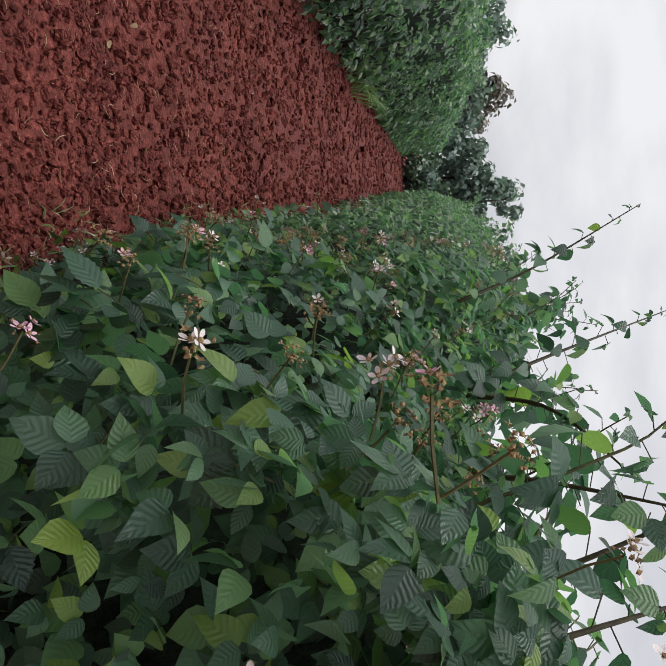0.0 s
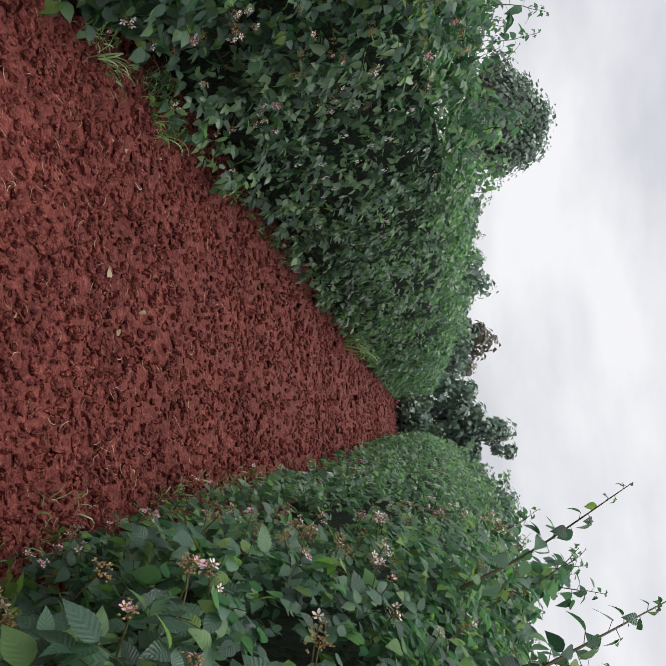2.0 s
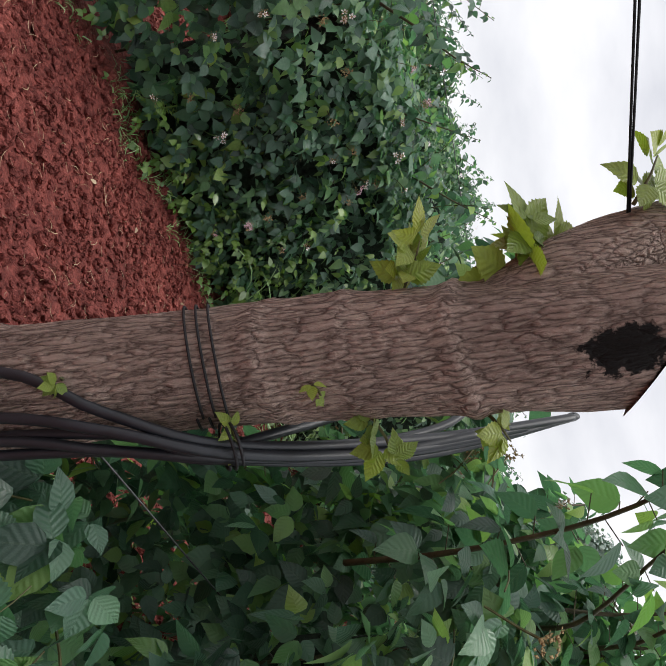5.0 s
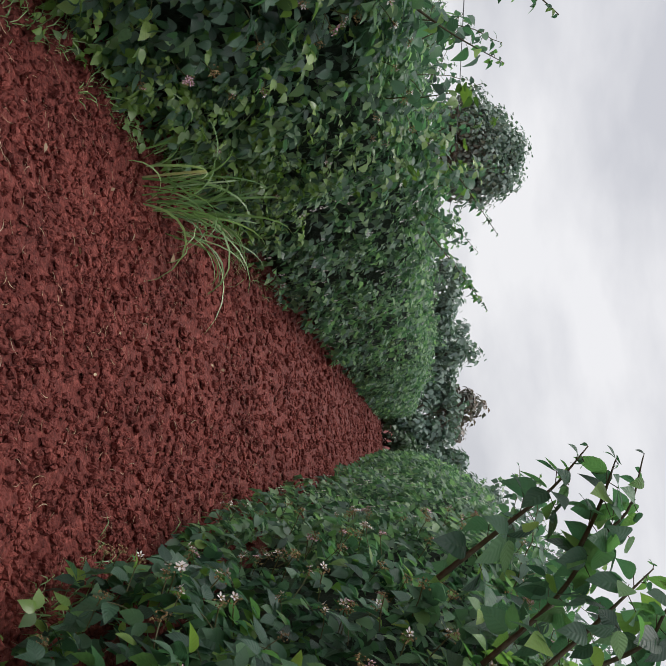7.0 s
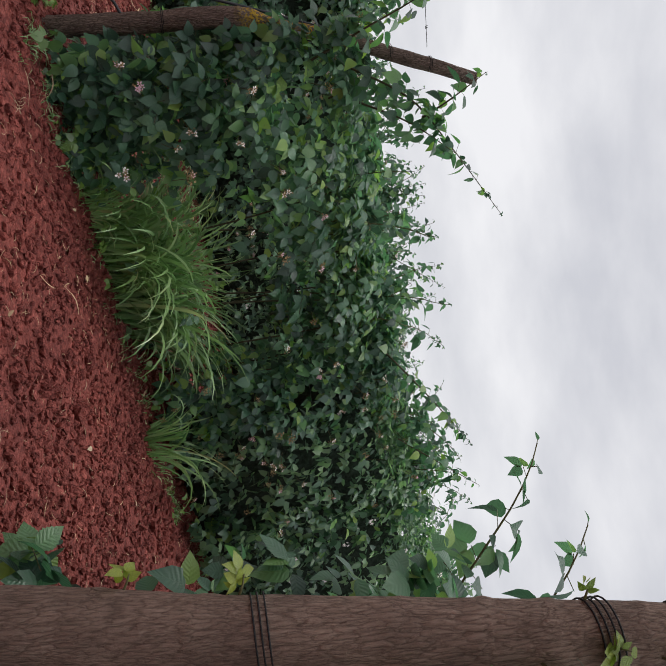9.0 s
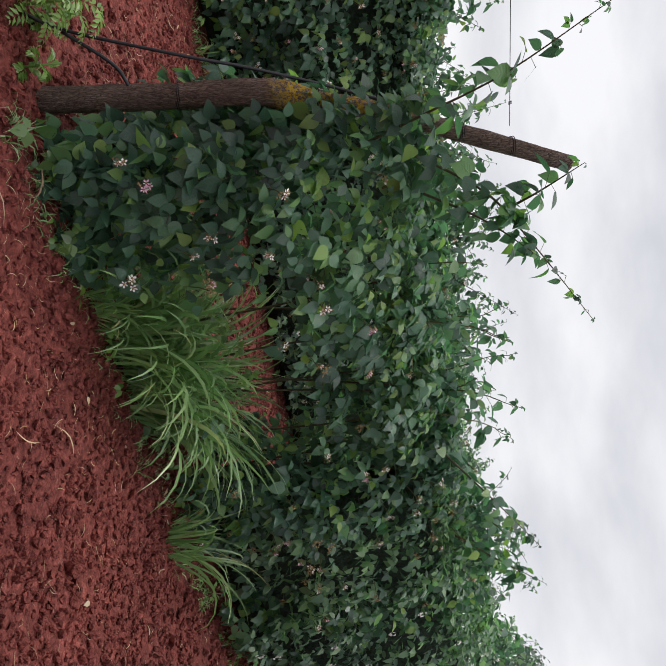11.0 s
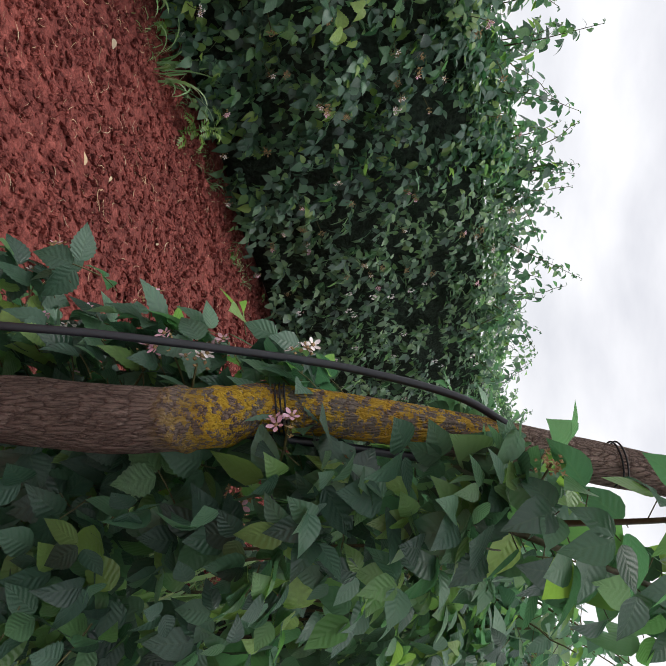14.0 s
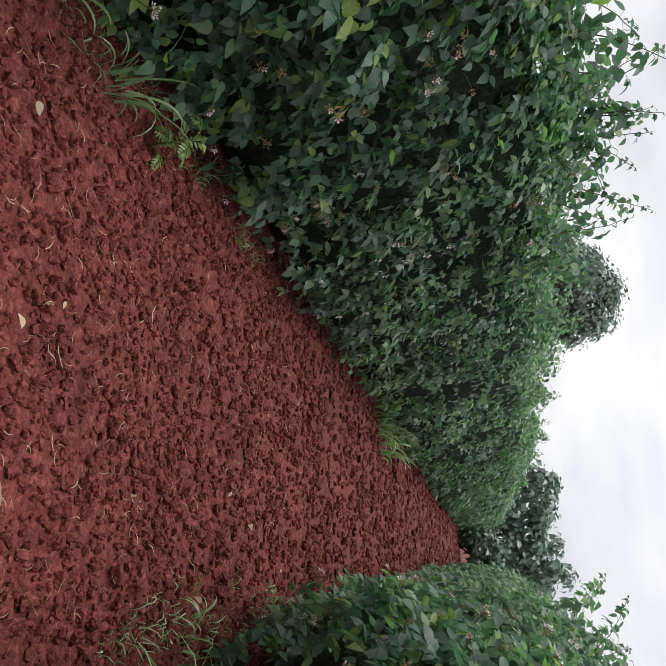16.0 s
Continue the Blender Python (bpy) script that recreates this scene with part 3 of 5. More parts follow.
def cane_arrays(line, seed, leaf, thick, blade=None):
    """A young cane along a line, with leaves that shrink to its tip."""
    r = np.random.default_rng(seed)
    m = len(line)
    q = np.linspace(0, 1, m)
    high = float(np.linalg.norm(np.diff(line, axis=0), axis=1).sum())
    sv, sf, st = tube(line, np.linspace(thick, 0.0016, m), 5)
    stem = np.vstack([sf[:, [0, 1, 2]], sf[:, [0, 2, 3]], st])
    n = int(7 + high * 24)
    u = np.linspace(0.04, 0.99, n)
    p = np.stack([np.interp(u, q, line[:, i]) for i in range(3)], -1)
    ang = np.arange(n) * 2.4 + r.uniform(0, 6)
    o = unit(np.stack([np.cos(ang), np.sin(ang), np.full(n, 0.3)], -1))
    size = np.interp(u, [0, 0.65, 0.88, 1], [1.0, 0.95, 0.5, 0.22]) * leaf * r.uniform(0.8, 1.2, n)
    nor = unit(np.array([0, 0, 0.8]) + o * 0.9 + r.normal(0, 0.4, (n, 3)))
    tip = unit(o * 0.8 + np.array([0, 0, -0.8]) + r.normal(0, 0.2, (n, 3)))
    tip = unit(tip - nor * (tip * nor).sum(-1, keepdims=True))
    stalk = size * 0.55
    three = r.random(n) < 0.55
    base = p + o * stalk[:, None]
    blade = blade or CLOSE
    lv = join([compound(blade, base[three], tip[three], nor[three], size[three]), blades(blade, base[~three], tip[~three], nor[~three], size[~three])])
    chunks, count = [lv], len(lv[1])
    stalks = []
    for i in range(n):
        tv, tf, _ = tube([p[i], p[i] + o[i] * stalk[i] * 1.1], 0.0012, 3, cap=False)
        stalks.append((tv, np.vstack([tf[:, [0, 1, 2]], tf[:, [0, 2, 3]]]), np.zeros((len(tv), 2))))
    chunks += stalks + [(sv, stem, np.zeros((len(sv), 2)))]
    v, f, uv = join(chunks)
    return v, f, uv, [0] * count + [1] * (len(f) - count)


def shoot_arrays(seed, high, blade=None):
    r = np.random.default_rng(seed)
    a = r.uniform(0, 6.28)
    lean = r.uniform(0.15, 0.7)
    q = np.linspace(0, 1, 12)
    line = np.stack([np.cos(a) * lean * q ** 1.6, np.sin(a) * lean * q ** 1.6, q * (1 - 0.25 * lean * q ** 2)], -1) * high
    line += np.cumsum(r.normal(0, 0.008, (12, 3)), 0) * high
    return cane_arrays(line, seed, 0.088, 0.005, blade)


SHOOTS = [shoot_arrays(100 + i, 0.30 + 0.05 * i, NEAR) for i in range(9)]
FAR_SHOOTS = [shoot_arrays(140 + i, 0.30 + 0.06 * i, FAR) for i in range(3)]
SHOOT_MESHES = [mesh_np("shoot", v, f, uv, [M_LEAF_TOPLIT, M_CANE_RED], ix) for v, f, uv, ix in SHOOTS]


def flower_cluster(seed, flowers, buds, petal):
    """A bunch of five-petalled flowers among brown spent ones, on a short stalk; looks along +z."""
    r = np.random.default_rng(seed)
    chunks, index = [], []
    for i in range(flowers):
        a = r.uniform(0, 6.28)
        c = np.array([np.cos(a), np.sin(a), 0]) * r.uniform(0.0, 0.022) + np.array([0, 0, r.uniform(0.0, 0.02)])
        up = unit(np.array([np.cos(a) * 0.5, np.sin(a) * 0.5, 1.0]) + r.normal(0, 0.25, 3))
        s = unit(np.cross(up, [0.3, 1, 0.2]))
        t = np.cross(up, s)
        w = np.arange(5) * 1.2566 + r.uniform(0, 1)
        tip = unit(np.cos(w)[:, None] * s + np.sin(w)[:, None] * t + up * 0.25)
        nor = unit(up - tip * (tip @ up)[:, None])
        ch = blades(PETAL, np.tile(c, (5, 1)) + tip * 0.002, tip, nor, r.uniform(0.009, 0.014, 5), r.uniform(0.8, 1.1, 5))
        chunks.append(ch)
        index += [0] * len(ch[1])
        v = OCT_V * 0.004 + c + up * 0.002
        chunks.append((v, OCT_F, np.zeros((len(v), 2))))
        index += [1] * len(OCT_F)
    for i in range(buds):
        a = r.uniform(0, 6.28)
        c = np.array([np.cos(a), np.sin(a), 0]) * r.uniform(0.003, 0.023) + np.array([0, 0, r.uniform(-0.010, 0.014)])
        w = np.arange(5) * 1.2566 + r.uniform(0, 1)
        tip = unit(np.stack([np.cos(w), np.sin(w), np.full(5, 0.6)], -1) + r.normal(0, 0.25, (5, 3)))
        nor = unit(np.array([0, 0, 1.0]) - tip * tip[:, 2:])
        ch = blades(FAR, np.tile(c, (5, 1)), tip, nor, np.full(5, 0.007), 0.7)
        v = OCT_V * r.uniform(0.0022, 0.0042, 3) + c
        for g in ((ch,) if i % 3 == 0 else ((v, OCT_F, np.zeros((len(v), 2))),)):
            chunks.append(g)
            index += [1] * len(g[1])
    tv, tf, _ = tube([(0, 0, 0), (0.003, 0, -0.04), (0, 0.004, -0.09)], 0.0018, 4, cap=False)
    tf = np.vstack([tf[:, [0, 1, 2]], tf[:, [0, 2, 3]]])
    chunks.append((tv, tf, np.zeros((len(tv), 2))))
    index += [2] * len(tf)
    v, f, uv = join(chunks)
    return (v, f), mesh_np("blossom", v, f, uv, [petal, M_SEPAL, M_CANE_RED], index, smooth=False)


FLOWERS = [flower_cluster(1, 4, 9, M_PETAL_PINK), flower_cluster(2, 2, 15, M_PETAL_WHITE), flower_cluster(3, 0, 23, M_PETAL_WHITE),
           flower_cluster(4, 4, 9, M_PETAL_WHITE), flower_cluster(5, 1, 22, M_PETAL_PINK), flower_cluster(6, 5, 6, M_PETAL_PINK)]


pet = np.arange(10) * 1.2566
SMALL_FLOWER = blades(FAR, np.stack([np.cos(pet * 3.1) * 0.016, np.sin(pet * 3.1) * 0.016, pet * 0], -1), unit(np.stack([np.cos(pet), np.sin(pet), pet * 0 + 0.4], -1)),
                      unit(np.stack([-0.4 * np.cos(pet), -0.4 * np.sin(pet), pet * 0 + 1], -1)), np.full(10, 0.015), 1.15)[:2]


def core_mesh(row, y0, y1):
    """A dark filler for the row's inside, shade put into its colour: a lumpy body well within the leaves."""
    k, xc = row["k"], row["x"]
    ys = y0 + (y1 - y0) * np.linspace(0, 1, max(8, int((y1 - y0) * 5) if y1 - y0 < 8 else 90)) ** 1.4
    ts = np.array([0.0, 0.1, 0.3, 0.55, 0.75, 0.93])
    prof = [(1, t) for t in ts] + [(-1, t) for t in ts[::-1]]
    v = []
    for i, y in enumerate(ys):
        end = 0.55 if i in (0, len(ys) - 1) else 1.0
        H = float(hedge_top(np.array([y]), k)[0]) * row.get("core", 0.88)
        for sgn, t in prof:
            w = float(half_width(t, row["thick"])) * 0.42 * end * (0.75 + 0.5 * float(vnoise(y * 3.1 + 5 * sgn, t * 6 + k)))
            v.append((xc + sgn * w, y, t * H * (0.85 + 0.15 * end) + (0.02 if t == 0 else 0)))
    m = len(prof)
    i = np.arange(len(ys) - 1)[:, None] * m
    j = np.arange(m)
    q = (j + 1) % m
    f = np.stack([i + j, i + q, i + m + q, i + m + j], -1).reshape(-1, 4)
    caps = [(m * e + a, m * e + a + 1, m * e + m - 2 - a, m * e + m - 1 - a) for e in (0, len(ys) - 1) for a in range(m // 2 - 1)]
    return mesh_np("shade_core", np.array(v), np.vstack([f, np.array(caps)]), mats=[M_CORE])


ROW_END = 45.0


def bramble_row(row):
    k, xc, y0 = row["k"], row["x"], row["y0"]
    hedge = thing("bramble_hedge", (0, 0, 0), row["label"], "bramble hedge", "rows of brambles")
    sides = row["sides"]
    # foliage from near to far
    chunks_near, chunks_far, chunks_top = [], [], []
    for a, b, dense, lo, hi, tmpl, three in ((y0, 1.7, 290, 0.060, 0.100, CLOSE, True), (1.7, 3.6, 290, 0.060, 0.100, NEAR, True), (3.6, 5.6, 230, 0.062, 0.098, MID, True), (5.6, 9, 165, 0.070, 0.112, FAR, True), (9, 20, 62, 0.095, 0.155, FAR, True), (20, ROW_END, 92, 0.16, 0.27, FAR, False)):
        for side in (1, -1, 0):
            area = (b - a) * (1.75 if side else (1.15 if b < 4 else 1.0)) * (1 if side in (0, *sides) else row.get("back", 0.14))
            p, out = on_hedge(row, int(area * dense * (row.get("dense", 1.0) if b < 4 else 1)), a, b, side, 0.10)
            tip, nor = leaf_pose(out)
            size = row.get("leaf", 1.0) * rng.uniform(lo, hi, len(p)) * (1.12 - 0.3 * np.clip(p[:, 2] / 1.9, 0, 1))
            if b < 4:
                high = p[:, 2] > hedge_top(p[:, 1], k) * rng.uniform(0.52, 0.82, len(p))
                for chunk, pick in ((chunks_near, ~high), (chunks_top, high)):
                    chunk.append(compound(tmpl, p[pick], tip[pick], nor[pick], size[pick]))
            else:
                chunks_far.append(compound(tmpl, p, tip, nor, size) if three else blades(tmpl, p, tip, nor, size))
    for ye in row["ends"]:
        p, out = on_hedge(dict(row, y0=ye), int(420 * row["thick"] * row.get("dense", 1.0)), ye, ye + 0.1, 2, 0.10)
        tip, nor = leaf_pose(out)
        chunks_near.append(compound(CLOSE if ye < 0.7 else NEAR, p, tip, nor, row.get("leaf", 1.0) * rng.uniform(0.06, 0.10, len(p))))
    v, f, uv = join(chunks_near)
    tagged(part("foliage", mesh_np("foliage", v, f, uv, [M_LEAF]), hedge, "dense dark green bramble leaves"), kind="stuff")
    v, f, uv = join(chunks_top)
    tagged(part("top_foliage", mesh_np("top_foliage", v, f, uv, [M_LEAF_TOPLIT]), hedge, "young bramble leaves near the top, painted lighter as if lit"), kind="stuff")
    v, f, uv = join(chunks_far)
    tagged(part("far_foliage", mesh_np("far_foliage", v, f, uv, [M_LEAF_FAR]), hedge, "dense green bramble leaves farther along"), kind="stuff")
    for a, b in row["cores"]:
        part("shade_core", core_mesh(row, a, b), hedge, "dark filler body standing in for shade inside the hedge")
    # canes that stand in the row
    for i in range(16):
        y = y0 + 0.3 + 3.2 * rng.random() ** 1.3
        x = xc + rng.normal(0, 0.07)
        h = float(hedge_top(np.array([y]), k)[0])
        top = (x + rng.normal(0, 0.09), y + rng.normal(0, 0.2), h * rng.uniform(0.8, 0.95))
        mid = ((x + top[0]) / 2 + rng.normal(0, 0.03), (y + top[1]) / 2 + rng.normal(0, 0.05), h * 0.5)
        if any(xa < x < xb and y < yb + 0.25 and top_z > 1.0 for xa, xb, yb, low, top_z in row["clear"]):
            continue
        part("cane", tube_mesh("cane", smooth_line([(x, y, -0.03), mid, top], 12), np.linspace(0.008, 0.004, 12), M_CANE, 6), hedge)
    # leaves that can be told apart
    for side, n in [(sd, 70) for sd in sides] + [(0, 25), (2, 45)]:
        p, out = on_hedge(row, n, y0, y0 + 1.9, side, 0.02)
        p = p + out * 0.02
        tip, nor = leaf_pose(out, 0.3)
        for i in range(len(p)):
            part("leaf", LEAVES[int(rng.integers(len(LEAVES)))], hedge, "", pose_of(p[i], tip[i], nor[i], row.get("leaf", 1.0) * rng.uniform(0.075, 0.118) * (1.1 - 0.2 * p[i][2] / 1.8)))
    # low foliage that spreads over the foot of the row
    for xa, xb, ya, yb, high, n in row.get("skirt", ()):
        z = high * rng.random(n) ** 1.3 + 0.03
        y = rng.uniform(ya, yb, n)
        bulge = np.sin(np.clip((y - ya) / (yb - ya), 0, 1) * math.pi) ** 0.5
        p = np.stack([xa + (xb - xa) * bulge * rng.random(n) ** 0.7 * (1 - 0.45 * z / high), y, z + np.maximum(ground_height(xa + 0 * y, y), 0)], -1)
        out = unit(np.stack([np.full(n, 0.8), rng.normal(-0.35, 0.4, n), np.full(n, 0.45)], -1))
        tip, nor = leaf_pose(out, 0.45)
        v, f, uv = compound(NEAR, p, tip, nor, rng.uniform(0.055, 0.10, n))
        tagged(part("low_foliage", mesh_np("low_foliage", v, f, uv, [M_LEAF]), hedge, "bramble leaves spreading low over the soil"), kind="stuff")
    # a leafy wing beside the end post
    for xa, xs, z0, z1, ya, yb, n, face in row.get("wing", ()):
        z = rng.uniform(z0, z1, n)
        p = np.stack([xa + xs * (z - z0) + rng.uniform(0, 0.24, n) ** 1.0, rng.uniform(ya, yb, n), z], -1)
        out = unit(np.stack([np.full(n, 0.8 * face), np.full(n, -0.7), np.full(n, 0.2)], -1) + rng.normal(0, 0.3, (n, 3)))
        tip, nor = leaf_pose(out, 0.3)
        for i in range(n):
            part("leaf", LEAVES[i % len(LEAVES)], hedge, "", pose_of(p[i], tip[i], nor[i], rng.uniform(0.06, 0.105)))
            if i % 9 == 0:
                q = p[i] + np.array([-0.03, -0.03, 0.02])
                part("blossom", FLOWERS[(0, 5, 3, 4)[i // 9 % 4]][1], hedge, "", pose_of(q, unit(np.cross(out[i], [0, 0, 1.0])), out[i], 1.2))
    # flowers
    for side, n in [(sd, int(row["flowers"] * 1.2)) for sd in sides] + [(2, 9), (0, 6)]:
        p, out = on_hedge(row, n, y0, y0 + 3.6, side, 0.01)
        p = p + out * 0.06
        for i in range(len(p)):
            nor = unit(out[i] + np.array([0, 0, 0.25]) + rng.normal(0, 0.3, 3))
            side_v = unit(np.cross(nor, rng.normal(0, 1, 3)))
            part("blossom", FLOWERS[int(rng.choice([0, 1, 1, 2, 2, 2, 2, 3, 4, 4, 1]))][1], hedge, "", pose_of(p[i], side_v, nor, row.get("leaf", 1.0) ** 0.6 * rng.uniform(0.95, 1.45)))
    far = []
    for side in sides:
        p, out = on_hedge(row, 110, y0 + 3.6, 13, side, 0.01)
        p = p + out * 0.05
        for i in range(len(p)):
            fv, ff = SMALL_FLOWER
            m = np.array(pose_of(p[i], unit(np.cross(out[i], rng.normal(0, 1, 3))), out[i], rng.uniform(0.9, 1.4)))
            far.append((fv @ m[:3, :3].T + m[:3, 3], ff, np.zeros((len(fv), 2))))
    v, f, uv = join(far)
    tagged(part("far_bloom", mesh_np("far_bloom", v, f, uv, [M_PETAL_WHITE], smooth=False), hedge, "pale bramble flowers farther along"), kind="stuff")
    # young canes above the top
    n = row["shoots"]
    for i in range(n):
        y = y0 + 0.4 + 5.0 * rng.random() ** 1.15
        x = xc + rng.normal(0, 0.15)
        z = float(hedge_top(np.array([y]), k)[0]) - 0.16 - 0.5 * abs(x - xc)
        if any(xa < x < xb and y < yb + 0.3 and top_z > 1.0 for xa, xb, yb, low, top_z in row["clear"]):
            continue
        m = Matrix.Translation((x, y, z)) @ Euler((rng.normal(0, 0.28), rng.normal(0, 0.28), rng.uniform(0, 6.28))).to_matrix().to_4x4()
        part("shoot", SHOOT_MESHES[int(rng.integers(len(SHOOTS)))], hedge, "", m @ Matrix.Scale(rng.uniform(0.8, 1.15), 4))
    for i, line in enumerate(row["canes"]):
        v, f, uv, ix = cane_arrays(smooth_line(line, 16), 900 + 10 * k + i, 0.098 * row.get("cane_leaf", row.get("leaf", 1.0)), 0.0075)
        part("cane", mesh_np("cane", v, f, uv, [M_LEAF, M_CANE], ix), hedge, "long leafy cane arching above the hedge")
    far = []
    for i in range(55):
        y = y0 + 5.0 + 26 * rng.random() ** 1.4
        x = xc + rng.normal(0, 0.16)
        z = float(hedge_top(np.array([y]), k)[0]) - 0.12
        m = np.array(Matrix.Translation((x, y, z)) @ Euler((rng.normal(0, 0.25), rng.normal(0, 0.25), rng.uniform(0, 6.28))).to_matrix().to_4x4() @ Matrix.Scale(rng.uniform(0.8, 1.2), 4))
        sv, sf, su, _ = FAR_SHOOTS[int(rng.integers(3))]
        far.append((sv @ m[:3, :3].T + m[:3, 3], sf, su))
    v, f, uv = join(far)
    tagged(part("far_top_growth", mesh_np("far_top_growth", v, f, uv, [M_LEAF_FAR]), hedge, "young canes farther along the top"), kind="stuff")
    return hedge


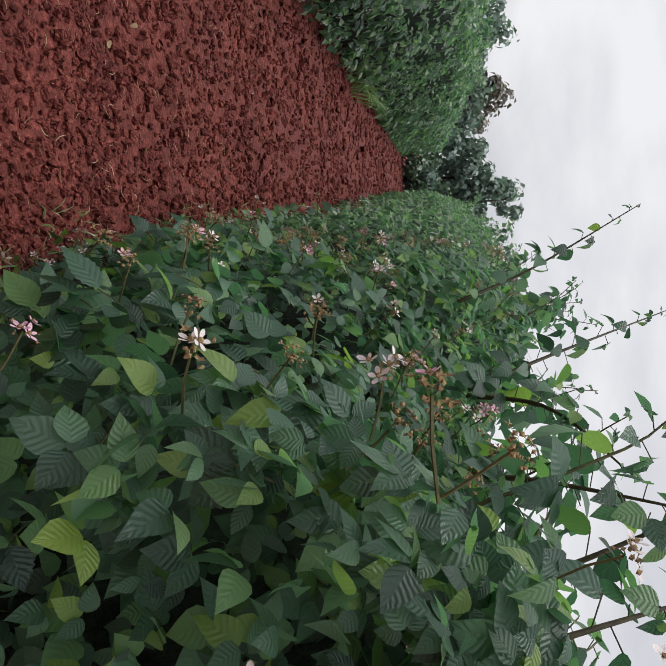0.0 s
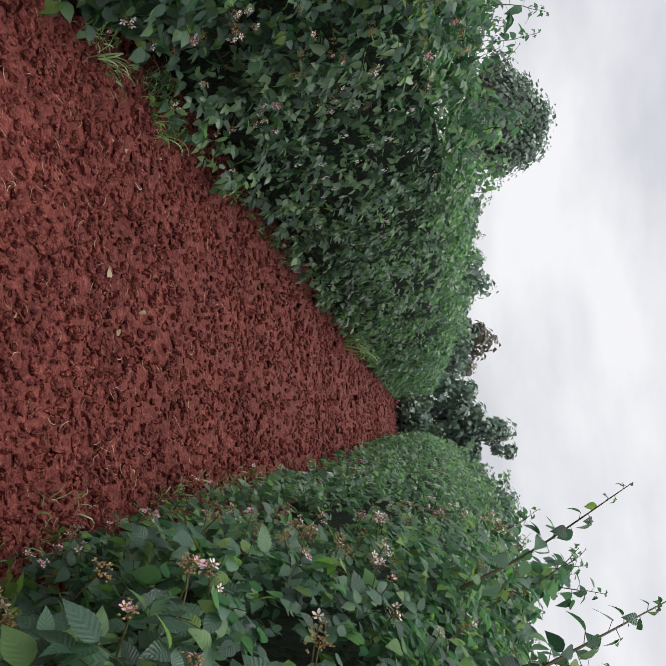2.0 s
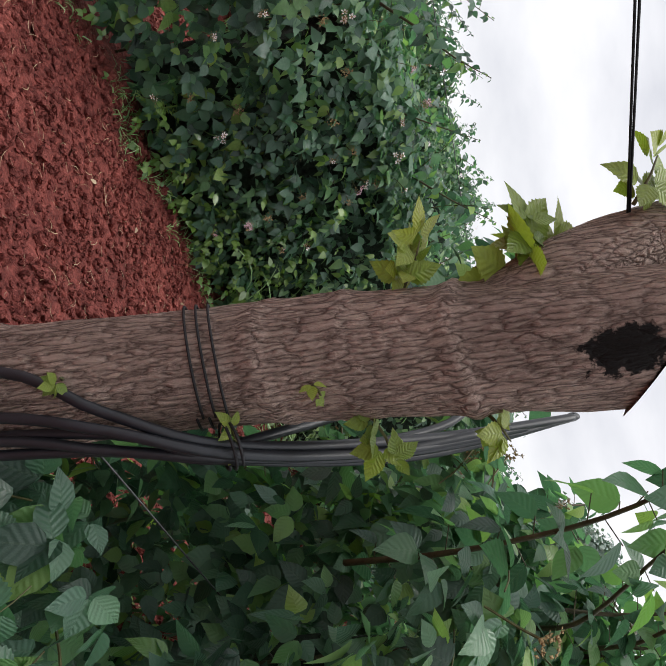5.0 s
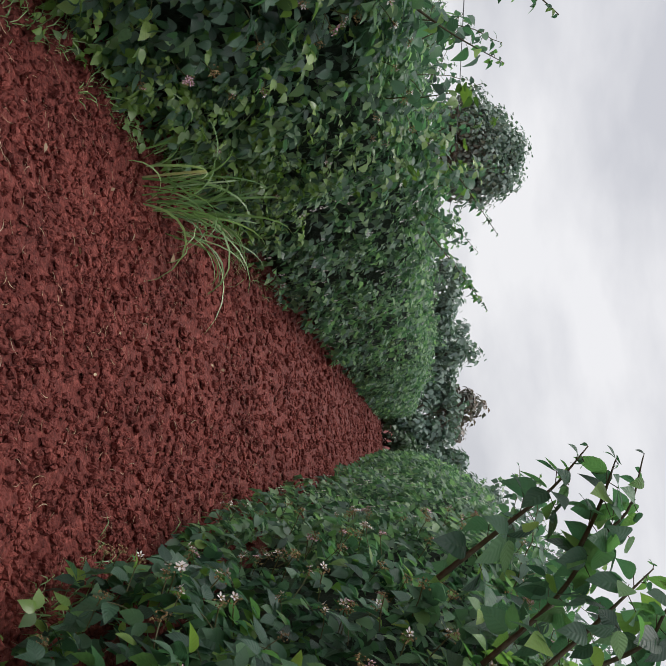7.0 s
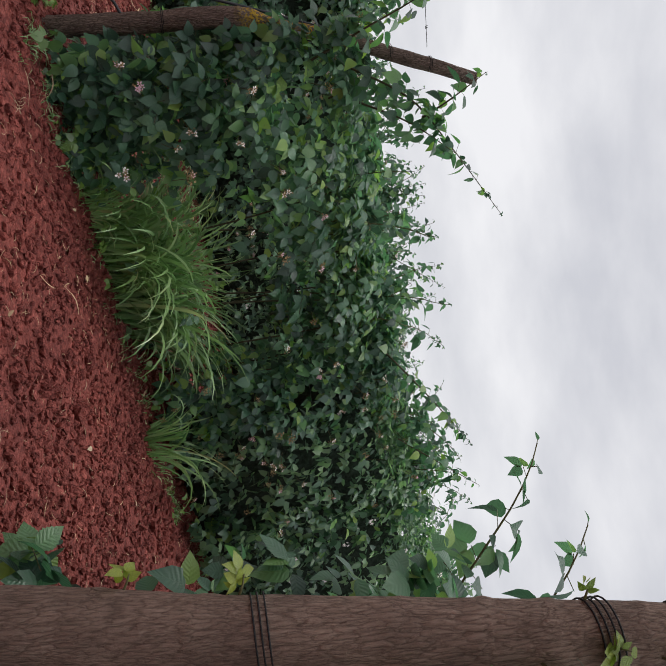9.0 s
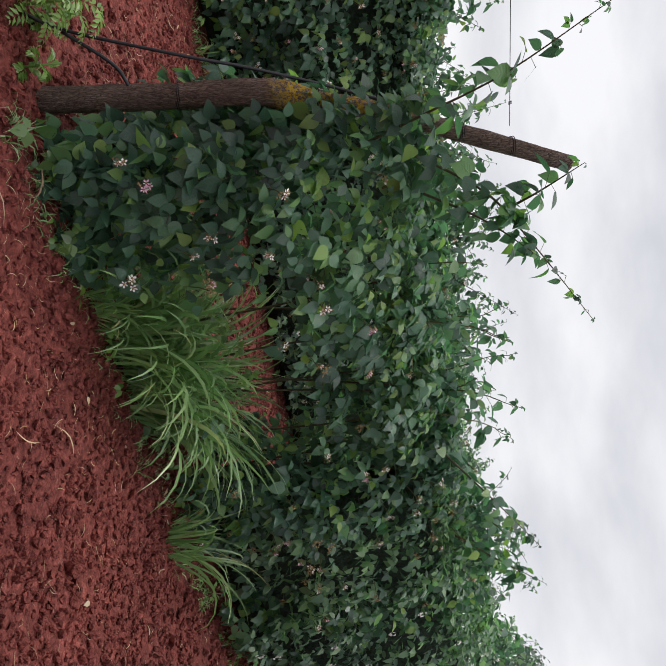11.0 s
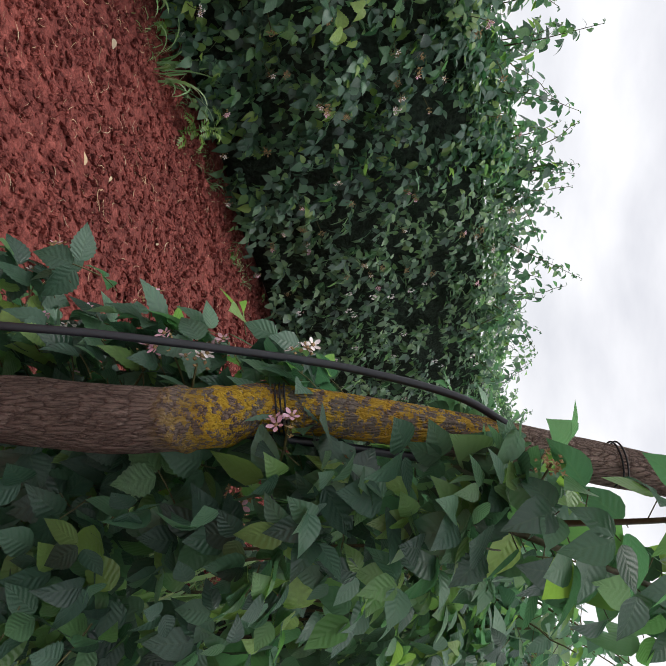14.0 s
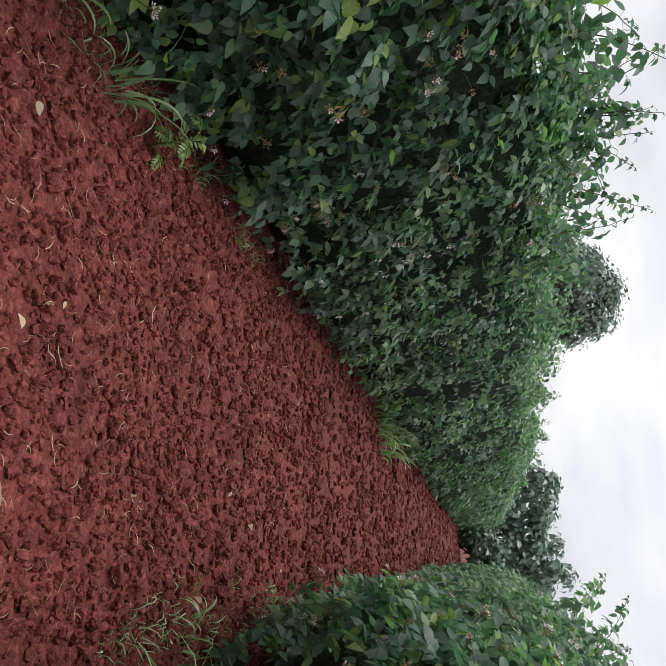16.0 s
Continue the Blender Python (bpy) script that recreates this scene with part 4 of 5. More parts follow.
ROWS_PLAN = [
    dict(k=0, leaf=0.70, dense=1.5, x=0.82, y0=0.60, ends=[0.60, 0.78], thick=1.1, thin=0.0, left=1.0, sides=(-1,), gaps=[], clear=[], cores=[(0.9, 45)], flowers=150, shoots=40,
         canes=[[(0.42, 2.5, 1.5), (0.33, 2.62, 1.75), (0.12, 2.7, 2.13)], [(0.55, 1.85, 1.5), (0.5, 2.05, 1.75), (0.45, 2.45, 2.16)], [(0.58, 1.9, 1.5), (0.53, 1.62, 1.66), (0.57, 1.3, 1.77)],
                [(0.62, 1.45, 1.45), (0.57, 1.28, 1.62), (0.57, 1.15, 1.86)], [(0.62, 0.72, 1.3), (0.57, 0.79, 1.53), (0.56, 0.90, 1.76)], [(0.66, 1.0, 1.4), (0.60, 1.05, 1.62), (0.5, 1.12, 1.9)]],
         label="dense bramble hedge with large dark leaves and pink flowers"),
    dict(k=1, foot=0.17, cane_leaf=0.82, x=-2.55, y0=0.92, ends=[0.92, 1.75], thick=0.95, thin=0.40, left=0.8, sides=(1, -1), gaps=[], clear=[(-3.6, -2.48, 1.3, 0.0, 1.9), (-3.0, -2.18, 1.02, 0.86, 1.9), (-2.35, -1.9, 1.30, 0.88, 1.62), (-3.1, -2.35, 1.54, 0.86, 1.62), (-3.2, -2.1, 1.95, 1.51, 2.4)], cores=[(2.7, 45)], flowers=110, shoots=44,
         canes=[[(-2.5, 1.6, 1.15), (-2.45, 1.49, 1.37), (-2.41, 1.34, 1.60), (-2.4, 1.19, 1.75), (-2.4, 0.98, 1.88)], [(-2.48, 2.0, 1.45), (-2.4, 1.81, 1.60), (-2.4, 1.46, 1.74), (-2.4, 1.25, 1.84)], [(-2.45, 2.15, 1.6), (-2.4, 1.98, 1.75), (-2.4, 1.76, 1.87), (-2.4, 1.6, 1.98)], [(-2.5, 1.9, 1.45), (-2.45, 1.94, 1.75), (-2.44, 1.9, 2.12)], [(-2.5, 2.4, 1.5), (-2.45, 2.5, 1.85), (-2.44, 2.7, 2.18)],
                [(-2.5, 2.1, 1.5), (-2.44, 2.2, 1.85), (-2.44, 2.34, 2.24)], [(-2.5, 3.1, 1.55), (-2.45, 3.2, 1.9), (-2.45, 3.34, 2.28)], [(-2.45, 2.2, 1.6), (-2.4, 2.12, 1.85), (-2.38, 2.05, 2.08)],
                [(-3.20, 1.70, 1.30), (-3.313, 1.693, 1.474), (-3.381, 1.69, 1.577), (-3.469, 1.684, 1.668)], [(-3.0, 1.73, 1.38), (-3.124, 1.729, 1.552), (-3.249, 1.718, 1.661), (-3.319, 1.714, 1.745), (-3.435, 1.70, 1.79)],
                [(-3.2, 1.72, 1.60), (-3.33, 1.71, 1.68), (-3.435, 1.694, 1.728)], [(-2.9, 1.77, 1.35), (-2.996, 1.762, 1.714), (-3.084, 1.756, 1.807), (-3.22, 1.75, 1.90)], [(-2.95, 1.6, 1.4), (-3.1, 1.62, 1.62), (-3.2, 1.64, 1.76)],
                [(-2.9, 2.3, 1.5), (-3.0, 2.5, 1.75), (-3.08, 2.7, 1.95)], [(-2.8, 2.9, 1.5), (-2.9, 3.3, 1.85), (-2.95, 3.8, 2.15)]],
         skirt=[(-2.30, -1.80, 1.05, 3.3, 0.75, 420)], wing=[(-2.36, 0.0, 0.30, 0.86, 0.90, 1.08, 48, 1)],
         label="bramble hedge thinning out beside a thick wooden post"),
    dict(k=2, cane_leaf=0.85, x=-5.72, y0=1.08, ends=[1.08, 1.35], thick=0.98, thin=0.25, left=0.9, sides=(1,), gaps=[], clear=[(-6.6, -5.40, 1.22, 0.70, 2.0), (-6.9, -5.80, 1.75, 0.0, 2.0)], cores=[(2.1, 45)], flowers=42, shoots=40,
         canes=[[(-5.40, 1.62, 1.30), (-5.27, 1.576, 1.461), (-5.13, 1.49, 1.58), (-4.99, 1.38, 1.70), (-4.90, 1.30, 1.825)], [(-5.10, 1.75, 1.40), (-4.904, 1.802, 1.551), (-4.823, 1.90, 1.668), (-4.68, 1.95, 1.81)],
                [(-5.35, 1.66, 1.20), (-5.05, 1.56, 1.291), (-4.80, 1.49, 1.335), (-4.60, 1.41, 1.375), (-4.42, 1.34, 1.40)], [(-5.33, 1.50, 1.33), (-5.255, 1.458, 1.466), (-5.20, 1.41, 1.61), (-5.116, 1.322, 1.763)],
                [(-5.34, 1.05, 1.18), (-5.324, 1.02, 1.372), (-5.315, 1.0, 1.55), (-5.30, 0.98, 1.72)], [(-5.34, 1.15, 1.15), (-5.30, 1.08, 1.35), (-5.27, 1.02, 1.47)],
                [(-5.3, 4.1, 1.5), (-5.1, 4.4, 1.75), (-4.834, 4.844, 2.01)], [(-5.2, 5.6, 1.55), (-4.9, 6.1, 1.85), (-4.617, 6.52, 2.10)], [(-5.5, 2.5, 1.3), (-5.42, 2.62, 1.55), (-5.4, 2.8, 1.85)], [(-5.5, 3.0, 1.4), (-5.35, 3.15, 1.65), (-5.25, 3.3, 1.9)]],
         label="dark bramble hedge behind a straight wooden post"),
    dict(k=3, x=-8.93, y0=0.86, ends=[0.86, 2.9, 4.55], thick=1.0, thin=0.0, left=0.15, sides=(1, -1), gaps=[(1.55, 2.95, 0.98, 0.96)], clear=[(-9.8, -8.75, 0.96, 0.0, 1.6), (-9.9, -8.74, 1.5, 1.18, 2.4), (-8.80, -8.68, 0.92, 0.0, 1.3), (-9.9, -9.03, 1.9, 0.0, 1.45), (-9.9, -9.0, 3.5, 0.0, 0.86)], cores=[(3.6, 45)], flowers=75, shoots=44,
         canes=[[(-8.66, 1.08, 1.3), (-8.6, 0.93, 1.58), (-8.57, 0.78, 1.88), (-8.57, 0.56, 2.22)], [(-8.68, 1.1, 1.45), (-8.6, 1.29, 1.80), (-8.6, 1.57, 2.02), (-8.6, 2.06, 2.35)], [(-8.65, 3.0, 1.6), (-8.6, 3.5, 1.95), (-8.6, 4.0, 2.25)],
                [(-8.65, 3.9, 1.7), (-8.6, 4.15, 2.0), (-8.6, 4.46, 2.32)], [(-8.68, 1.3, 1.5), (-8.58, 1.42, 1.8), (-8.52, 1.6, 2.05)], [(-8.62, 1.42, 1.88), (-8.6, 1.33, 2.02), (-8.6, 1.2, 2.21)]],
         skirt=[(-8.72, -8.42, 0.9, 1.62, 0.55, 170)], wing=[(-9.30, 0.40, 0.30, 1.24, 0.90, 1.16, 170, -1), (-8.82, 0.0, 0.22, 1.05, 0.96, 1.16, 44, 1)],
         label="bramble hedge with a grassy gap beside a lichen-covered post"),
    dict(k=4, core=0.95, back=0.4, x=-12.15, y0=0.85, ends=[0.85], thick=1.0, thin=0.0, left=1.0, sides=(1,), gaps=[], clear=[], cores=[(1.2, 45)], flowers=80, shoots=64,
         canes=[[(-12.1, 2.7, 1.6), (-12.05, 2.65, 2.0), (-12.05, 2.56, 2.46)], [(-12.1, 4.3, 1.8), (-12.05, 4.6, 2.2), (-12.05, 5.0, 2.7)], [(-12.1, 3.6, 1.75), (-12.05, 3.68, 2.1), (-12.05, 3.75, 2.46)], [(-12.1, 1.6, 1.5), (-12.0, 1.7, 1.9), (-12.0, 1.9, 2.25)]],
         label="dense dark bramble hedge with small pale flowers"),
]
for plan in ROWS_PLAN:
    bramble_row(plan)

# ---------------------------------------------------------------- grass and weeds
def grass_blades(centre, spread, n, lo, hi, wide, bend=(0.9, 2.9), m=8):
    """Strap-shaped blades that rise and arch over, each with its own lean, bend and twist."""
    a = rng.uniform(0, 6.28, n)
    rr = spread * np.sqrt(rng.random(n))
    out = np.stack([np.cos(a), np.sin(a), np.zeros(n)], -1)
    base = np.array([centre[0], centre[1], 0.0]) + out * rr[:, None]
    base[:, 2] = ground_height(base[:, 0], base[:, 1]) - 0.01
    out = unit(out + rng.normal(0, 0.6, (n, 3)) * np.array([1, 1, 0]))
    L = rng.uniform(lo, hi, n)
    q = np.linspace(0, 1, m)[None]
    turn = rng.uniform(0.02, 0.45, (n, 1)) + rng.uniform(*bend, (n, 1)) * q ** rng.uniform(1.3, 2.8, (n, 1))
    d = out[:, None] * np.sin(turn)[..., None] + np.array([0, 0, 1.0]) * np.cos(turn)[..., None]
    mid = base[:, None] + np.cumsum(d, 1) * (L / m)[:, None, None] - d[:, :1] * (L / m)[:, None, None]
    flat = np.stack([-out[:, 1], out[:, 0], np.zeros(n)], -1)
    up = np.cross(flat[:, None], d)
    tw = (rng.normal(0, 0.5, (n, 1)) + rng.normal(0, 0.9, (n, 1)) * q)[..., None]
    side = flat[:, None] * np.cos(tw) + up * np.sin(tw)
    w = (wide * rng.uniform(0.6, 1.25, n))[:, None, None] * np.interp(q, [0, 0.25, 0.6, 0.85, 1], [0.35, 0.5, 0.45, 0.26, 0.02])[..., None]
    v = np.stack([mid - side * w, mid + side * w], 2).reshape(-1, 3)
    v[:, 2] = np.maximum(v[:, 2], -0.02)
    i = np.arange(m - 1) * 2
    quad = np.vstack([np.stack([i, i + 1, i + 3], -1), np.stack([i, i + 3, i + 2], -1)])
    f = (quad[None] + (np.arange(n) * 2 * m)[:, None, None]).reshape(-1, 3)
    return v, f, np.zeros((len(v), 2))


def grass_tuft(x, y, spread, n, lo, hi, wide, label):
    v, f, uv = grass_blades((x, y), spread, n, lo, hi, wide, (0.6, 2.5) if label == BIG else (0.9, 2.9), 10)
    return tagged(new("grass_tuft", mesh_np("grass_tuft", v, f, uv, [M_GRASS])), label, "grass tuft", "grass tufts at the hedges", kind="stuff")


BIG = "large tuft of long arching green grass at the hedge"
SMALL = "small tuft of green grass at the foot of the hedge"
LOOSE = "loose tuft of thin arching grass growing from the hedge"
for x, y, sp, n, lo, hi, w, lb in ((-8.56, 1.72, 0.13, 80, 0.25, 0.60, 0.014, BIG), (-8.64, 2.02, 0.20, 190, 0.50, 1.0, 0.018, BIG), (-8.66, 2.34, 0.22, 210, 0.60, 1.15, 0.020, BIG), (-8.66, 2.62, 0.14, 70, 0.45, 0.85, 0.017, BIG), (-8.34, 3.36, 0.12, 60, 0.35, 0.75, 0.016, BIG),
                                   (-8.76, 2.18, 0.18, 90, 0.6, 1.05, 0.017, BIG), (-5.10, 3.78, 0.24, 40, 0.45, 1.0, 0.013, LOOSE), (-5.08, 4.10, 0.26, 45, 0.5, 1.2, 0.014, LOOSE), (-5.12, 4.6, 0.2, 30, 0.4, 0.8, 0.014, BIG),
                                   (-2.15, 15.0, 0.5, 70, 0.5, 1.0, 0.03, BIG), (-11.55, 2.25, 0.08, 24, 0.2, 0.50, 0.015, SMALL), (-11.62, 1.75, 0.07, 14, 0.2, 0.4, 0.013, SMALL),
                                   (-11.7, 10.5, 0.6, 110, 0.3, 0.8, 0.025, BIG), (-9.30, 3.4, 0.15, 18, 0.2, 0.40, 0.012, SMALL),
                                   (-2.0, 3.9, 0.2, 60, 0.12, 0.3, 0.009, SMALL), (-1.95, 3.1, 0.15, 50, 0.1, 0.25, 0.008, SMALL)):
    grass_tuft(x, y, sp, n, lo, hi, w, lb)


def verge(row):
    """Low grass and weeds along the foot of a row."""
    k, xc = row["k"], row["x"]
    chunks = []
    for side in row["sides"]:
        n = 170
        y = row["y0"] - 0.1 + 7.5 * rng.random(n) ** 1.5
        x = xc + side * (0.46 * row["thick"] + rng.normal(0.02, 0.07, n))
        keep = vnoise(y * 2.2 + 31 * k + side, y * 0 + 5.5) > (0.36 if k != 4 else 0.56)
        if k == 3 and side == -1:
            keep &= y > 2.6
        for a, b in zip(x[keep], y[keep]):
            chunks.append(grass_blades((a, b), 0.05, int(rng.integers(5, 11)), 0.05, 0.20, 0.006, m=4))
    v, f, uv = join(chunks)
    tagged(new("grass_verge", mesh_np("grass_verge", v, f, uv, [M_GRASS])), "thin low grass along the foot of the hedge", "grass", "grass along the rows", kind="stuff")
    chunks = []
    for side in row["sides"]:
        n = 70 if k != 4 else 25
        if k == 3 and side == -1:
            continue
        y = row["y0"] - 0.1 + 6.5 * rng.random(n) ** 1.4
        x = xc + side * (0.44 * row["thick"] + rng.normal(0.03, 0.06, n))
        z = ground_height(x, y) + rng.uniform(0.01, 0.14, n)
        p = np.stack([x, y, z], -1)
        o = unit(np.stack([np.full(n, float(side)), rng.normal(0, 0.6, n), np.full(n, 0.8)], -1))
        tip, nor = leaf_pose(o, 0.4)
        chunks.append(compound(NEAR, p, tip, nor, rng.uniform(0.035, 0.075, n)))
    v, f, uv = join(chunks)
    tagged(new("weeds", mesh_np("weeds", v, f, uv, [M_WEED])), "low bright green weeds at the foot of the hedge", "weeds", "weeds along the rows", kind="stuff")


for plan in ROWS_PLAN:
    verge(plan)


def clump_weeds(x, y, n, spread, high, low=0.05, size=0.05):
    """Broad small weed leaves standing among the long grass."""
    p = np.stack([x - np.abs(rng.normal(0, 0.10, n)), y + rng.normal(0, spread, n), rng.uniform(low, high, n)], -1)
    o = unit(np.stack([rng.normal(0.5, 0.5, n), rng.normal(-0.3, 0.5, n), np.full(n, 0.7)], -1))
    tip, nor = leaf_pose(o, 0.4)
    v, f, uv = compound(NEAR, p, tip, nor, rng.uniform(0.6, 1.4, n) * size)
    tagged(new("weeds", mesh_np("weeds", v, f, uv, [M_WEED])), "small leafy weeds growing among the long grass", "weeds", "weeds along the rows", kind="stuff")


clump_weeds(-5.14, 4.3, 120, 0.35, 1.95, 0.35, 0.06)
clump_weeds(-5.18, 3.4, 60, 0.45, 1.1, 0.2, 0.055)
clump_weeds(-1.80, 1.98, 60, 0.14, 0.20, 0.02, 0.04)
clump_weeds(0.42, 1.75, 60, 0.12, 0.40, 0.10, 0.055)
for x, y, n, sp, hi in ((-8.55, 2.25, 150, 0.36, 0.62), (-5.15, 5.0, 150, 0.45, 0.7), (-5.18, 3.0, 100, 0.45, 0.40), (-5.16, 4.2, 120, 0.5, 0.75)):
    clump_weeds(x, y, n, sp, hi)


FIBRE = blade_template([(0.25, 0.02), (0.5, 0.02), (0.75, 0.017)], fold=0.0, droop=0.10)
FIBRE[0][:, 0] += 0.16 * np.sin(math.pi * FIBRE[0][:, 1])


def straw():
    n = 7500
    y = 0.9 + 6.5 * rng.random(n) ** 1.6
    x = rng.uniform(-11.8, 0.3, n)
    a = rng.uniform(0, 6.28, n)
    tip = unit(np.stack([np.cos(a), np.sin(a), rng.normal(0.05, 0.18, n)], -1))
    nor = unit(np.array([0, 0, 1.0]) + rng.normal(0, 0.3, (n, 3)))
    nor = unit(nor - tip * (tip * nor).sum(-1, keepdims=True))
    L = rng.uniform(0.015, 0.075, n)
    L[rng.random(n) < 0.02] *= 2.6
    p = np.stack([x, y, ground_height(x, y) + 0.034], -1)
    v, f, uv = blades(FIBRE, p, tip, nor, L, 1.0)
    tagged(new("straw", mesh_np("straw", v, f, uv, [M_STRAW])), "scattered pale dry straw and root bits on the soil", "straw", kind="stuff")


straw()


def litter():
    n = 150
    y = -0.3 + 6.5 * rng.random(n) ** 1.4
    x = rng.uniform(-11.7, 0.2, n)
    a = rng.uniform(0, 6.28, n)
    nor = unit(np.array([0, 0, 1.0]) + rng.normal(0, 0.45, (n, 3)))
    tip = np.stack([np.cos(a), np.sin(a), np.zeros(n)], -1)
    tip = unit(tip - nor * (tip * nor).sum(-1, keepdims=True))
    p = np.stack([x, y, ground_height(x, y) + 0.036], -1)
    v, f, uv = blades(NEAR, p, tip, nor, rng.uniform(0.02, 0.055, n), rng.uniform(0.6, 1.1, n))
    tagged(new("leaf_litter", mesh_np("leaf_litter", v, f, uv, [M_STRAW])), "few pale dry leaf scraps lying on the soil", "leaf litter", kind="stuff")


litter()


# ---------------------------------------------------------------- posts, ties, wires
def bark_pole(name, parent, axis, radii, material, rings=70, sides=30, rough=0.05, cut=None, label="", knots=()):
    line = smooth_line(axis, rings)
    rad = np.interp(np.linspace(0, 1, rings), np.linspace(0, 1, len(radii)), radii)
    v, f, tri = tube(line, rad, sides)
    body = v[:rings * sides].reshape(rings, sides, 3)
    ang = np.arange(sides)[None] * (8.0 / sides)
    zz = line[:, 2][:, None]
    lump = 1 + rough * (vnoise(ang * 1.5 + 3, zz * 7) - 0.5) * 2 + rough * 0.8 * (vnoise(ang * 4 + zz * 3, zz * 16) - 0.5) + 0.02 * (vnoise(ang * 9, zz * 40) - 0.5)
    for kz, size in knots:
        lump = lump + size * np.exp(-((zz - kz - 0.02 * np.sin(ang * 1.1)) / 0.011) ** 2) * (0.5 + vnoise(ang * 2 + kz * 9, zz * 0))
    body = line[:, None] + (body - line[:, None]) * lump[..., None]
    v[:rings * sides] = body.reshape(-1, 3)
    if cut:
        (cx, cy, cz), (gx, gy) = cut
        lim = cz + gx * (v[:, 0] - cx) + gy * (v[:, 1] - cy)
        v[:, 2] = np.minimum(np.minimum(v[:, 2], lim), cz + 0.07)
    t = np.vstack([f[:, [0, 1, 2]], f[:, [0, 2, 3]], tri])
    return part(name, mesh_np(name, v, t, mats=[material]), parent, label), line, rad


def at_height(line, rad, z):
    i = int(np.argmin(np.abs(line[:, 2] - z)))
    return line[i], rad[i]


def loop(parent, centre, r, tilt, material=None, thick=0.0017, turns=1, pitch=0.008):
    a = np.linspace(0, 2 * math.pi * turns, 28 * turns)
    p = np.stack([np.cos(a) * r, np.sin(a) * r, tilt * np.cos(a + 0.7) * r + pitch * a / 6.28], -1) + np.array(centre)
    return part("tie_wire", tube_mesh("tie_wire", p, thick, material or M_ROPE, 6), parent, "dark tie wire wound round the post")


def young_leaf(seed):
    v, f, uv = compound(FINE, np.zeros((1, 3)), np.array([[0.0, 1, 0]]), np.array([[0.0, 0, 1]]), np.ones(1), jitter=0.25)
    return mesh_np("leaf", v, f, uv, [M_YOUNG])


YOUNG = [young_leaf(i) for i in range(3)]


def sprout(parent, at, out, n, size):
    """A twig of young yellow-green leaves growing from the bark."""
    at, out = np.asarray(at, float), np.asarray(out, float)
    reach = 0.015 + 0.006 * n
    end = at + out * reach + np.array([0, 0, reach * 0.3])
    twig = part("sprout", tube_mesh("sprout", [at - out * 0.01, (at + end) / 2 + np.array([0, 0, reach * 0.1]), end], [0.003, 0.002, 0.001], M_CANE_RED, 6), parent, "small young shoot growing from the bark")
    o = unit(out * 0.5 + rng.normal(0, 0.7, (n, 3)))
    nor = unit(np.array([0.4, -0.5, 0.6]) + rng.normal(0, 0.45, (n, 3)))
    tip = unit(o - nor * (o * nor).sum(-1, keepdims=True))
    for i in range(n):
        base = at + (end - at) * ((i + 0.6) / n)
        part("leaf", YOUNG[i % 3], twig, "yellow-green young leaf", pose_of(base + o[i] * 0.01, tip[i], nor[i], size * rng.uniform(0.45, 0.85)))
    return twig


# the thick forked post with a slanting saw cut
post_a = thing("trellis_post", (-2.462, 0.83, 0), "thick grey-brown forked wooden post with slanting sawn top", "post", "posts at the row ends")
B = np.array([-2.45, 0.81, 0])
axis = np.array([(-2.465, 0.80, -0.06), (-2.445, 0.812, 0.4), (-2.44, 0.815, 0.775), (-2.44, 0.83, 1.11), (-2.432, 0.86, 1.44), (-2.425, 0.88, 1.78)]) - B
top_a = np.array([-2.425, 0.875, 1.685]) - B
SLANT = np.array([-0.86, -0.36])
trunk_a, line_a, rad_a = bark_pole("trunk", post_a, axis, [0.088, 0.085, 0.080, 0.075, 0.083, 0.086], M_BARK_A, rings=170, sides=64, rough=0.07, cut=(top_a, SLANT), knots=((0.84, 0.05), (1.19, 0.06), (1.29, 0.04), (1.42, 0.07)))
c, r = at_height(line_a, rad_a, 1.685)
q = np.linspace(0, 6.283, 41)[:-1]
edge = r * (0.90 + 0.09 * vnoise(np.cos(q) * 2.5 + 9, np.sin(q) * 2.5 + 4))
disc = np.stack([c[0] + np.cos(q) * edge, c[1] + np.sin(q) * edge, np.zeros(40)], -1)
disc[:, 2] = top_a[2] + (disc[:, :2] - top_a[:2]) @ SLANT + 0.003
mid = disc.mean(0)
ring2 = mid + (disc - mid) * 0.5 + np.array([0, 0, 0.002])
dv = np.vstack([disc, ring2, mid + np.array([0, 0, 0.003])])
j = np.arange(40)
n2 = (j + 1) % 40
df = np.vstack([np.stack([j, n2, 40 + n2], -1), np.stack([j, 40 + n2, 40 + j], -1), np.stack([40 + j, 40 + n2, np.full(40, 80)], -1)])
part("cut_face", mesh_np("cut_face", dv, df, mats=[M_CUT]), post_a, "reddish freshly sawn wood face")
bark_pole("branch_stub", post_a, np.array([(-2.45, 0.85, 1.46), (-2.505, 0.845, 1.56), (-2.55, 0.845, 1.66), (-2.575, 0.845, 1.735)]) - B, [0.06, 0.060, 0.050, 0.040], M_BARK_A, rings=26, sides=24, rough=0.09)
for z in (1.085, 1.10, 1.115):
    c, r = at_height(line_a, rad_a, z)
    loop(post_a, (c[0], c[1], z), r * 1.05, 0.22)
